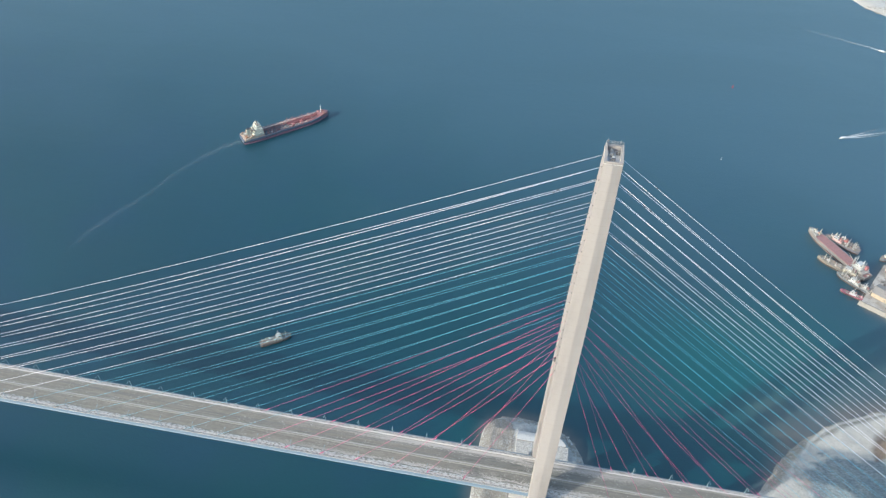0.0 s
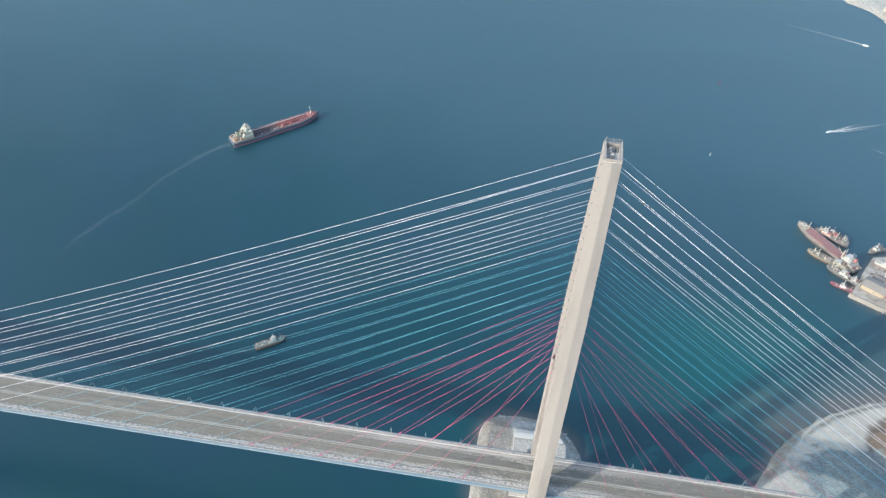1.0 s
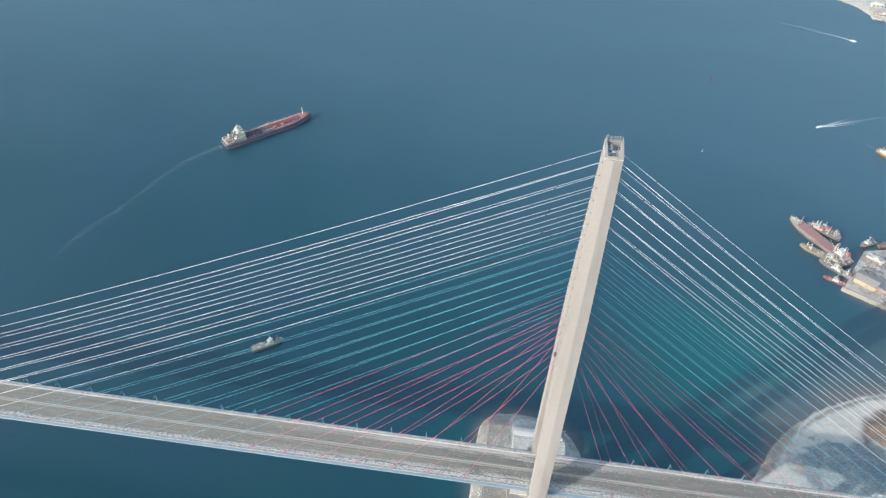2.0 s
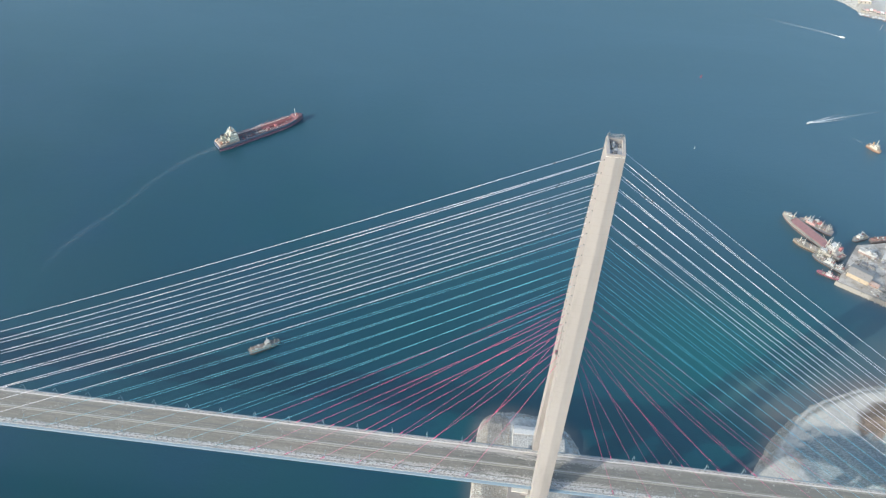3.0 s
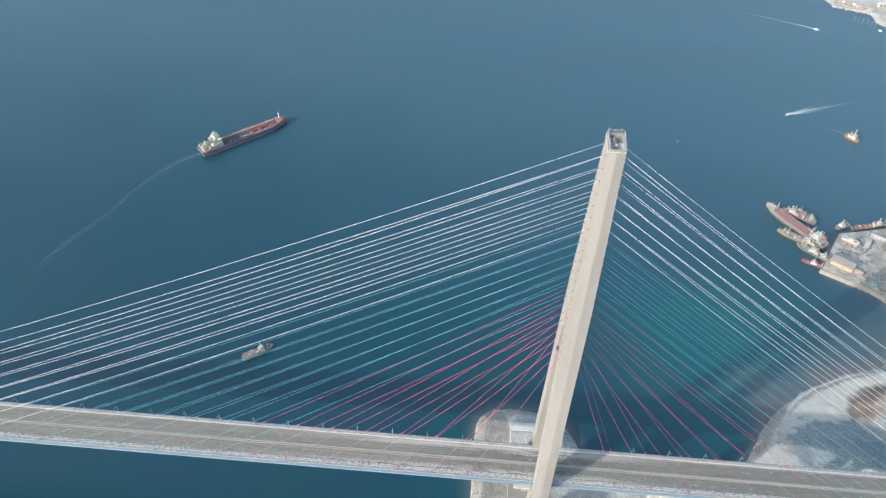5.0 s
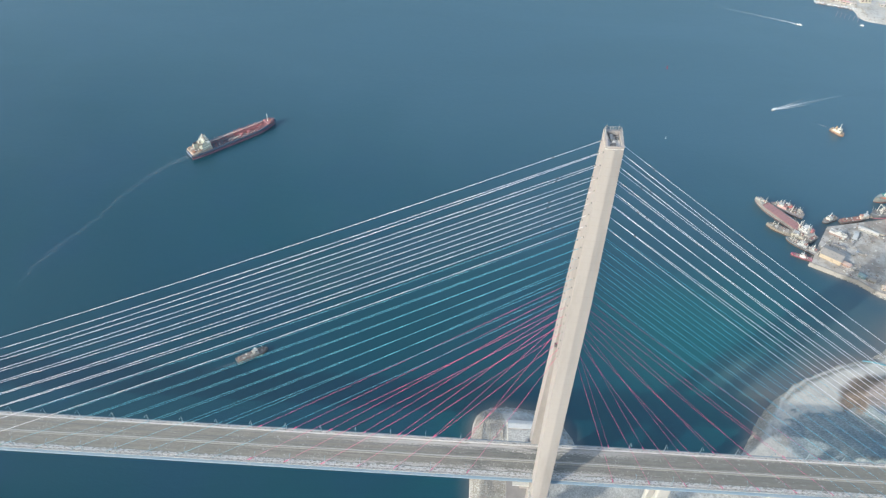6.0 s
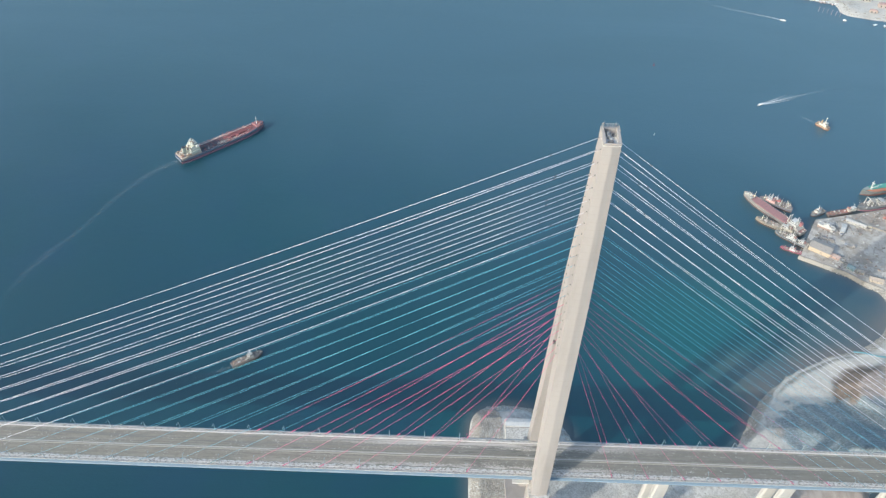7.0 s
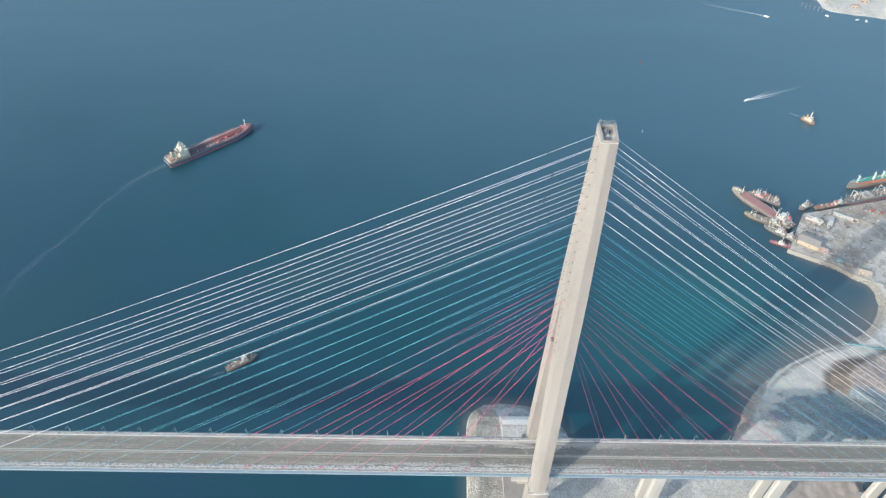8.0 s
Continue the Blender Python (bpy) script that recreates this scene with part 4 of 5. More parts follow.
    for k in range(26):
        x, y = rnd.uniform(a + 28, L / 2 - 16), rnd.uniform(-7.6, 7.6)
        w, d, h = rnd.uniform(0.4, 1.3), rnd.uniform(0.4, 1.1), rnd.uniform(0.6, 1.8)
        bm = bmesh.new()
        box(bm, x - w, x + w, y - d, y + d, 6.2, 6.2 + h)
        part("deck_box", bm, paint(rnd.choice([(0.40, 0.16, 0.15), (0.24, 0.10, 0.10), (0.52, 0.42, 0.40), (0.16, 0.14, 0.16)])), ob, bevel=0.08)
    for k in range(10):
        bm = bmesh.new()
        x, y = rnd.uniform(a + 3, a + 12), rnd.uniform(-7.5, 7.5)
        box(bm, x - 0.7, x + 0.7, y - 0.7, y + 0.7, 8.8, 8.8 + rnd.uniform(0.8, 2.6))
        part("deck_box", bm, paint(rnd.choice([(0.66, 0.64, 0.58), (0.50, 0.26, 0.18), (0.55, 0.48, 0.42)])), ob, bevel=0.08)
    for s in (-1, 1):
        bm = bmesh.new()
        loft(bm, [[(a + 11.5 + t * 3.2, s * 7.6 + 1.0 * w * math.cos(q), 10.2 + 0.9 * w * math.sin(q)) for q in (k * math.pi / 3 for k in range(6))] for t, w in ((-1, 0.3), (-0.6, 1), (0.6, 1), (1, 0.3))])
        part("lifeboat", bm, paint((0.44, 0.28, 0.20)), ob, "faded orange lifeboat")
    for k in range(4):
        bm = bmesh.new()
        tube(bm, [(a + 3.5 + k * 1.8, -6.5 + k * 3.6, 9.6), (a + 3.5 + k * 1.8, -4.8 + k * 3.6, 9.6)], 0.6, 8)
        box(bm, a + 3.1 + k * 1.8, a + 3.9 + k * 1.8, -6.3 + k * 3.6, -5.0 + k * 3.6, 8.8, 9.3)
        part("winch", bm, paint((0.38, 0.22, 0.17)), ob)
    bm = bmesh.new()
    for y in (-2.4, -1.6, -0.8, 0.0, 0.8, 1.6):
        tube(bm, [(a + 27 if y == 0.8 else 1.0, y, 8.2), (L / 2 - 16, y, 8.2)], 0.24, 5)
    for k in range(12):
        x = a + 28 + k * 5.4
        box(bm, x - 0.2, x + 0.2, -3.0, 2.4, 6.2, 8.0)
    part("pipe_rack", bm, paint((0.40, 0.15, 0.15)), ob, "faded red deck pipes on stools")
    bm = bmesh.new()
    for y in (-2.6, -1.7, -0.6, 1.8):
        tube(bm, [(a + 27, y, 8.1), (0.6, y, 8.1)], 0.24, 5)
    part("dark_pipes", bm, paint((0.13, 0.14, 0.17)), ob, "dark deck pipes over the after tanks")
    bm = bmesh.new()
    box(bm, a + 27, L / 2 - 16, 3.0, 4.2, 8.4, 8.7)
    for k in range(14):
        x = a + 29 + k * 4.6
        box(bm, x - 0.12, x + 0.12, 3.1, 4.1, 6.2, 8.4)
    part("catwalk", bm, paint((0.52, 0.40, 0.36)), ob)
    bm = bmesh.new()
    for k in range(7):
        tube(bm, [(-6 + k * 2.0, -7.6, 7.6), (-6 + k * 2.0, 7.6, 7.6)], 0.28, 5)
    part("manifold", bm, paint((0.60, 0.55, 0.52)), ob, "pale cross pipes amidships")
    for x, side in ((8.0, -1), (13.0, 1), (18.0, -1)):
        bm = bmesh.new()
        box(bm, x - 1.6, x + 1.6, side * 4.0 - 2.0, side * 4.0 + 2.0, 6.2, 8.6)
        part("pump_house", bm, paint((0.46, 0.17, 0.17)), ob, "small red deck house", bevel=0.15)
    for k in range(9):
        bm = bmesh.new()
        tube(bm, [(9.0 + k * 1.9, -7.7, 6.2), (9.0 + k * 1.9, -7.7, 8.6)], 0.34, 6)
        part("tank_vent", bm, paint((0.66, 0.60, 0.58)), ob, "pale tank vent post")
    derrick(ob, 2.0, 0.8, 6.2, 9.0, 9.0, (0.50, 0.24, 0.24), (1, 0.1))
    derrick(ob, -4.0, -2.6, 6.2, 7.5, 7.0, (0.44, 0.20, 0.20), (-1, 0))
    for k in range(6):
        for s in (-1, 1):
            bm = bmesh.new()
            tube(bm, [(a + 31 + k * 10.5, s * 5.6, 6.2), (a + 31 + k * 10.5, s * 5.6, 7.4)], 1.0, 10)
            part("tank_hatch", bm, paint((0.38, 0.18, 0.18)), ob)
    bm = bmesh.new()
    solid(bm, [(L / 2 - 13, -6.6), (L / 2 - 3, -3.4), (L / 2 - 1.2, 0), (L / 2 - 3, 3.4), (L / 2 - 13, 6.6)], 6.2, 8.9)
    part("forecastle", bm, paint((0.34, 0.16, 0.165)), ob, bevel=0.15)
    mast(ob, L / 2 - 10, 8.9, 19.5, WHITE, 0.45, 0.0, 1.4)
    bm = bmesh.new()
    for s in (-1, 1):
        box(bm, L / 2 - 8.2, L / 2 - 6.4, s * 2.4 - 0.9, s * 2.4 + 0.9, 8.9, 10.2)
    part("windlass", bm, paint((0.40, 0.20, 0.16)), ob)
    railing(ob, [(a + 27, -8.6, 6.3), (L / 2 - 30, -8.6, 6.3)], (0.5, 0.3, 0.28))
    railing(ob, [(a + 27, 8.6, 6.3), (L / 2 - 30, 8.6, 6.3)], (0.5, 0.3, 0.28))


tanker()


def small_freighter(ends):
    ob, L = ship("coaster", "small rusty beige coaster with a pale grey house", "ship", ends, 6.8, 1.9, (0.20, 0.18, 0.17), (0.31, 0.26, 0.23), (0.16, 0.11, 0.09), 1.2)
    tier(ob, "deckhouse", L * 0.02, L * 0.20, 2.6, 1.9, 4.8, (0.40, 0.38, 0.35))
    tier(ob, "wheelhouse", L * 0.06, L * 0.17, 2.0, 4.8, 6.8, (0.46, 0.45, 0.42))
    bm = bmesh.new()
    box(bm, -L * 0.40, -L * 0.04, -2.4, 2.4, 1.9, 3.3)
    part("hatch_cover", bm, paint((0.34, 0.27, 0.23)), ob, bevel=0.1)
    rnd = random.Random(5)
    for k in range(26):
        x, y, w = rnd.uniform(-0.42, 0.42) * L, rnd.uniform(-2.6, 2.6), rnd.uniform(0.3, 0.8)
        bm = bmesh.new()
        box(bm, x - w, x + w, y - w * 0.7, y + w * 0.7, 1.9, 3.3 + w)
        part("deck_gear", bm, paint(rnd.choice([(0.50, 0.47, 0.40), (0.20, 0.18, 0.16), (0.62, 0.60, 0.54)])), ob, bevel=0.06)
    mast(ob, L * 0.11, 7.2, 12.0, WHITE, 0.2)
    mast(ob, L * 0.33, 1.9, 9.0, (0.5, 0.45, 0.35), 0.2)
    derrick(ob, -L * 0.42, 0, 1.9, 6.0, 5.0, (0.45, 0.35, 0.25))


small_freighter(((-248.5, 117.2), (-225.0, 133.3)))


def moored_freighter():
    ob, L = ship("freighter", "old freighter with a rust-red deck, moored by its stern", "ship", ((309.0, 312.0), (264.5, 377.0)), 12.5, 4.2, (0.26, 0.245, 0.24), (0.36, 0.20, 0.185), (0.17, 0.13, 0.13), 2.2)
    a = -L / 2
    bm = bmesh.new()
    box(bm, a + 20, L / 2 - 15, -5.2, 5.2, 4.2, 5.1)
    part("hatch_cover", bm, paint((0.38, 0.20, 0.19)), ob, "faded red hatch covers", bevel=0.15)
    for k in range(9):
        x = a + 23 + k * 4.2
        bm = bmesh.new()
        box(bm, x - 0.15, x + 0.15, -5.3, 5.3, 5.1, 5.25)
        part("hatch_bar", bm, paint((0.29, 0.17, 0.16)), ob)
    tier(ob, "deckhouse", a + 4, a + 18, 5.0, 4.2, 7.0, (0.42, 0.40, 0.38))
    tier(ob, "deckhouse", a + 8, a + 17, 4.2, 7.0, 9.6, (0.54, 0.53, 0.51))
    tier(ob, "wheelhouse", a + 11, a + 16, 3.4, 9.6, 12.0, (0.60, 0.60, 0.59))
    for x in (a + 19.5, a + 9.5):
        gallows(ob, x, 3.4, 4.2, 15.5, (0.66, 0.64, 0.60))
    bm = bmesh.new()
    loft(bm, [[(a + 6 + dx, dy, z) for dx, dy in ((-1.4, -1.3), (1.4, -1.3), (1.4, 1.3), (-1.4, 1.3))] for z in (9.6, 14.0)])
    part("funnel", bm, paint((0.34, 0.15, 0.16)), ob, "faded red funnel")
    mast(ob, a + 11, 12.2, 18.0, WHITE, 0.25)
    bm = bmesh.new()
    solid(bm, [(L / 2 - 13, -4.6), (L / 2 - 7, -3.2), (L / 2 - 2, -1.4), (L / 2 - 2, 1.4), (L / 2 - 7, 3.2), (L / 2 - 13, 4.6)], 4.2, 6.6)
    part("forecastle", bm, paint((0.36, 0.36, 0.34)), ob, bevel=0.1)
    mast(ob, L / 2 - 13, 4.2, 15.0, (0.66, 0.62, 0.5), 0.35)
    clutter(ob, a + 1, a + 20, 5.2, 4.2, 34, 2, PALE_MIX)
    clutter(ob, L / 2 - 12, L / 2 - 5, 2.4, 6.6, 9, 3, PALE_MIX)
    clutter(ob, a + 5, a + 16, 4.2, 9.6, 18, 4, [(0.6, 0.58, 0.55), (0.45, 0.43, 0.4)])
    derrick(ob, a + 20, 0.0, 4.2, 10.0, 9.0, (0.60, 0.56, 0.46), (1, 0.1))


def fishing_boat(ends, hull, house, label, beam=7.0, free=2.6, at=0.1, frames=True, deck_colour=(0.36, 0.32, 0.27)):
    ob, L = ship("fishing_boat", label, "boat", ends, beam, free, hull, deck_colour, (0.11, 0.08, 0.075), 1.4, "vessels moored at the quay")
    w = beam * 0.34
    bm = bmesh.new()
    box(bm, L * (at + 0.2), L * (at + 0.3), -w, w, free, free + 0.9)
    part("hatch", bm, paint((0.42, 0.36, 0.30)), ob, bevel=0.08)
    tier(ob, "deckhouse", L * (at - 0.14), L * (at + 0.14), w, free, free + 2.5, house)
    tier(ob, "wheelhouse", L * (at - 0.02), L * (at + 0.12), w * 0.8, free + 2.5, free + 4.6, (0.56, 0.55, 0.53))
    mast(ob, L * (at + 0.02), free + 4.8, free + 10.0, WHITE, 0.2)
    bm = bmesh.new()
    tube(bm, [(L * (at - 0.09), 0, free + 2.4), (L * (at - 0.09), 0, free + 5.2)], w * 0.35, 8)
    part("funnel", bm, paint((0.29, 0.17, 0.165)), ob)
    if frames:
        for k, x in enumerate((-0.30, -0.12, 0.26)):
            gallows(ob, L * x, w * 0.8, free, free + 5.5 + k, (0.50, 0.48, 0.45))
        derrick(ob, -L * 0.34, -w * 0.5, free, 6.0, 4.5, (0.62, 0.60, 0.52), (-0.6, 0.3))
        derrick(ob, L * 0.36, 0.0, free, 6.5, 4.0, (0.62, 0.60, 0.52), (-1, 0))
    bm = bmesh.new()
    rnd = random.Random(int(L * 100))
    for k in range(6):
        x, y = rnd.uniform(-0.42, -0.12) * L, rnd.uniform(-0.3, 0.3) * beam
        s = rnd.uniform(0.4, 1.0)
        box(bm, x - s, x + s, y - s * 0.7, y + s * 0.7, free, free + s)
    part("deck_gear", bm, paint((0.30, 0.25, 0.20)), ob)
    clutter(ob, -L * 0.44, L * 0.40, beam * 0.38, free, 40 if frames else 12, int(L * 7), DULL_MIX)
    clutter(ob, L * (at - 0.12), L * (at + 0.12), w * 0.8, free + 2.5, 5, int(L * 9), PALE_MIX)
    return ob


moored_freighter()
fishing_boat(((310.0, 350.5), (280.0, 370.5)), (0.22, 0.21, 0.23), (0.58, 0.36, 0.33), "grey moored trawler with pinkish white upperworks", 7.0, 3.0, 0.16)
fishing_boat(((311.0, 356.0), (287.0, 372.5)), (0.24, 0.22, 0.25), (0.50, 0.15, 0.15), "small moored trawler with a red house", 5.6, 2.4, 0.06)
fishing_boat(((304.0, 311.0), (266.0, 336.0)), (0.27, 0.245, 0.21), (0.46, 0.43, 0.36), "weathered beige moored seiner with pale masts", 8.5, 3.0, -0.22)
fishing_boat(((306.0, 294.0), (281.0, 316.0)), (0.19, 0.21, 0.23), (0.50, 0.51, 0.50), "grey moored workboat with a pale house", 7.5, 2.4, -0.05)
fishing_boat(((311.0, 288.5), (290.0, 307.5)), (0.21, 0.22, 0.24), (0.34, 0.34, 0.33), "dark grey workboat moored beside another", 6.0, 2.2, -0.1)
fishing_boat(((346.0, 353.0), (329.0, 344.5)), (0.24, 0.25, 0.26), (0.62, 0.60, 0.55), "short grey harbour tug beside the quay corner", 7.0, 2.6, 0.05, False)
fishing_boat(((347.5, 346.0), (380.0, 355.0)), (0.20, 0.17, 0.16), (0.58, 0.52, 0.44), "long low brown barge tied along the quay", 6.5, 2.6, 0.36, False, (0.40, 0.20, 0.16))
fishing_boat(((298.5, 283.5), (279.5, 292.5)), (0.33, 0.11, 0.16), (0.60, 0.58, 0.58), "small crimson launch with a white cabin", 4.6, 1.4, -0.05, False, (0.52, 0.30, 0.30))


def big_trawler():
    ob, L = ship("trawler", "large grey trawler with a pink stripe and pale gantries", "ship", ((446.0, 376.5), (383.0, 357.5)), 12.0, 4.6, (0.20, 0.215, 0.225), (0.25, 0.235, 0.22), (0.42, 0.20, 0.24), 2.0)
    tier(ob, "deckhouse", -4, 8, 4.4, 4.6, 7.0, (0.36, 0.35, 0.33))
    tier(ob, "wheelhouse", 1, 6, 3.6, 7.0, 9.4, (0.46, 0.45, 0.43))
    for x in (-24, -14, 22):
        for s in (-1, 1):
            mast(ob, x, 4.6, 15.0, (0.72, 0.70, 0.64), 0.35, s * 3.0, 0)
        bm = bmesh.new()
        tube(bm, [(x, -3.2, 14.6), (x, 3.2, 14.6)], 0.3, 5)
        part("gantry_beam", bm, paint((0.72, 0.70, 0.64)), ob)
    derrick(ob, 20, 0, 4.6, 10, 12, (0.72, 0.70, 0.64), (-1, 0.2))
    for x in (12, 16, -8):
        gallows(ob, x, 3.6, 4.6, 12.0, (0.50, 0.49, 0.46))
    clutter(ob, -28, 28, 5.0, 4.6, 90, 6, DULL_MIX)
    ob, L = ship("reefer_ship", "green-decked moored ship with an orange side deck", "ship", ((470.0, 406.0), (398.0, 385.0)), 12.0, 4.4, (0.24, 0.25, 0.24), (0.12, 0.27, 0.23), RUST, 2.6)
    tier(ob, "deckhouse", -30, -14, 5.4, 5.0, 8.0, (0.08, 0.36, 0.27))
    tier(ob, "wheelhouse", -28, -18, 5.0, 8.0, 11.0, WHITE)
    bm = bmesh.new()
    box(bm, -10, L / 2 - 12, -4.8, 1.4, 5.0, 6.6)
    part("hatch_cover", bm, paint((0.10, 0.33, 0.27)), ob, "green hatch covers", bevel=0.12)
    bm = bmesh.new()
    solid(bm, [(-12, 1.8), (L / 2 - 14, 1.8), (L / 2 - 5, 0.4), (L / 2 - 6, 2.2), (L / 2 - 14, 5.0), (-12, 5.4)], 4.4, 6.2)
    part("side_deck", bm, paint((0.50, 0.20, 0.12)), ob, "bright orange side deck", bevel=0.12)
    bm = bmesh.new()
    solid(bm, [(L / 2 - 11, -4.6), (L / 2 - 4, -2.4), (L / 2 - 3, 0.0), (L / 2 - 11, 0.6)], 4.4, 7.0)
    part("forecastle", bm, paint((0.30, 0.33, 0.31)), ob, "grey forecastle", bevel=0.12)
    for x in (-8, 4, 26):
        mast(ob, x, 5.0, 18.0, (0.74, 0.74, 0.70), 0.45)
        derrick(ob, x, 1.5, 5.0, 11, 10, (0.74, 0.74, 0.70), (-0.8, 0.3))
    clutter(ob, -32, 20, 5.0, 4.4, 50, 7, [(0.10, 0.34, 0.26), (0.60, 0.60, 0.57), (0.25, 0.25, 0.24)])


big_trawler()


def tug():
    ob, L = ship("tugboat", "brownish orange tugboat with a cream house and mast", "boat", ((398.0, 525.8), (409.0, 511.2)), 7.0, 2.3, (0.34, 0.26, 0.20), (0.40, 0.33, 0.27), (0.22, 0.12, 0.09), 1.4)
    tier(ob, "deckhouse", -5, 5, 2.9, 2.6, 5.2, (0.60, 0.53, 0.44))
    tier(ob, "wheelhouse", 0, 4.5, 2.2, 5.2, 7.8, (0.62, 0.57, 0.49))
    bm = bmesh.new()
    tube(bm, [(-3, 0, 5.2), (-3, 0, 9.2)], 1.0, 10)
    part("funnel", bm, paint((0.40, 0.28, 0.18)), ob)
    mast(ob, 1.0, 7.8, 15.5, (0.74, 0.69, 0.60), 0.36)
    clutter(ob, -8, 6, 2.8, 2.4, 16, 61, [(0.5, 0.42, 0.34), (0.3, 0.22, 0.17), (0.24, 0.2, 0.17)])
    bm = bmesh.new()
    tube(bm, [(L / 2 - 1.2, -2.2, 2.8), (L / 2 + 0.2, 0, 3.2), (L / 2 - 1.2, 2.2, 2.8)], 0.5, 6)
    part("bow_fender", bm, DARK, ob)


tug()


def launch(place, heading, colour, length=9.0, name="speedboat", label="small white speedboat under way", group="speedboats"):
    ob = thing(name, label, "boat", group, pose(*place, 0, 0, 0, heading))
    bm = bmesh.new()
    hull_shape(bm, length, 2.8, -0.3, 1.0, 0.5)
    part("hull", bm, paint(colour), ob)
    bm = bmesh.new()
    loft(bm, [[(x, y, z) for x, y in ((-1.6 + i, -0.9 + i * 0.1), (1.8 - i, -0.8 + i * 0.1), (1.8 - i, 0.8 - i * 0.1), (-1.6 + i, 0.9 - i * 0.1))] for i, z in ((0.0, 1.0), (0.5, 1.9))])
    part("cabin", bm, paint((0.62, 0.65, 0.68)), ob)
    bm = bmesh.new()
    box(bm, -length / 2 - 0.5, -length / 2 + 0.1, -0.5, 0.5, 0.1, 1.3)
    part("outboard_motor", bm, STEEL_DARK, ob)


launch((339.0, 566.0), -152.0, WHITE, 10.0)
launch((445.5, 810.5), -29.0, WHITE, 8.5)


def make_foam():
    n = Nodes("sea_foam")
    grain = n.noise(0.22, 6, 0.75)
    fade = n.attribute("strength")
    n.set(Base_Color=(0.72, 0.75, 0.77), Roughness=0.8, Alpha=n.math("MULTIPLY", n.ramp(n.math("ADD", grain, n.math("MULTIPLY", fade, 0.5)), 0.55, 0.95), fade))
    return n.mat


FOAM = make_foam()


def wake(label, path, widths, strengths, cells=7, lift=0.10):
    """A ribbon of foam along a path, fading to its rims."""
    pts = [Vector((x, y, 0)) for x, y in path]
    dense = []
    for k in range(len(pts) - 1):
        a, b, c, d = pts[max(k - 1, 0)], pts[k], pts[k + 1], pts[min(k + 2, len(pts) - 1)]
        for j in range(8):
            u = j / 8
            q = 0.5 * ((2 * b) + (c - a) * u + (2 * a - 5 * b + 4 * c - d) * u * u + (3 * b - a - 3 * c + d) * u ** 3)
            dense.append((q, widths[k] + (widths[k + 1] - widths[k]) * u, strengths[k] + (strengths[k + 1] - strengths[k]) * u))
    verts, faces, values = [], [], []
    for k, (q, w, s) in enumerate(dense):
        way = (dense[min(k + 1, len(dense) - 1)][0] - dense[max(k - 1, 0)][0]).normalized()
        across = Vector((-way.y, way.x, 0))
        for j in range(cells):
            u = j / (cells - 1) * 2 - 1
            verts.append(q + across * u * w + Vector((0, 0, lift)))
            values.append(s * max(0.0, 1 - u * u))
        if k:
            for j in range(cells - 1):
                i = k * cells + j
                faces.append((i - cells, i - cells + 1, i + 1, i))
    mesh = bpy.data.meshes.new("wake")
    mesh.from_pydata(verts, [], faces)
    mesh.attributes.new("strength", "FLOAT", "POINT").data.foreach_set("value", values)
    mesh.materials.append(FOAM)
    return tagged(new("wake", mesh), label, "wake", kind="stuff")


wake("long faint broken wake behind the tanker", [(-470, 148), (-474, 180), (-474, 209), (-466, 236), (-453, 265), (-441, 290), (-429, 326), (-411, 364), (-394, 389), (-378, 403)], [5, 6, 7, 7, 7, 7, 7, 8, 8, 6], [0.0, 0.12, 0.22, 0.24, 0.24, 0.22, 0.22, 0.24, 0.28, 0.36])
wake("long white wake trailing the far speedboat", [(270, 886), (309, 870), (341, 857), (373, 844), (404, 830), (427, 821), (446, 810)], [6, 6.5, 7, 6.5, 5.5, 4.0, 1.8], [0.0, 0.14, 0.24, 0.36, 0.46, 0.62, 0.95], lift=0.12)
wake("foaming white wake behind the speedboat", [(500, 622), (465, 614), (427, 603), (390, 588), (362, 576), (340, 566)], [2.5, 3, 3, 3, 2.2, 1.0], [0.0, 0.16, 0.32, 0.5, 0.8, 1.0], lift=0.12)
wake("diverging bow wave beside the speedboat", [(404, 604), (385, 594), (364, 581), (341, 568)], [1.6, 1.8, 1.5, 0.8], [0.0, 0.35, 0.7, 0.9], lift=0.14)
wake("diverging bow wave beside the speedboat", [(410, 588), (388, 582), (364, 573), (341, 566)], [1.6, 1.8, 1.5, 0.8], [0.0, 0.35, 0.7, 0.9], lift=0.16)
wake("faint stern wash behind the small coaster", [(-300, 95), (-280, 102), (-262, 110), (-249, 117)], [4, 4, 3, 2], [0.0, 0.18, 0.28, 0.4])
wake("short stern wash behind the orange tugboat", [(376, 545), (386, 538), (397, 529)], [3, 2.5, 1.8], [0.0, 0.3, 0.5])


def buoy(place, colour, label, scale):
    ob = thing("buoy", label, "buoy", "channel buoys", pose(*place, 0) @ Matrix.Diagonal((scale, scale, scale, 1)))
    bm = bmesh.new()
    tube(bm, [(0, 0, -0.6), (0, 0, 0.9)], 1.5, 12)
    part("float", bm, paint(colour), ob)
    bm = bmesh.new()
    for k in range(4):
        q = k * math.pi / 2
        tube(bm, [(1.1 * math.cos(q), 1.1 * math.sin(q), 0.9), (0.3 * math.cos(q), 0.3 * math.sin(q), 5.0)], 0.16, 5)
    part("tower", bm, paint(colour), ob)
    bm = bmesh.new()
    tube(bm, [(0, 0, 4.8), (0, 0, 6.2)], 0.6, 8, 0.3)
    part("top_mark", bm, paint(colour), ob)


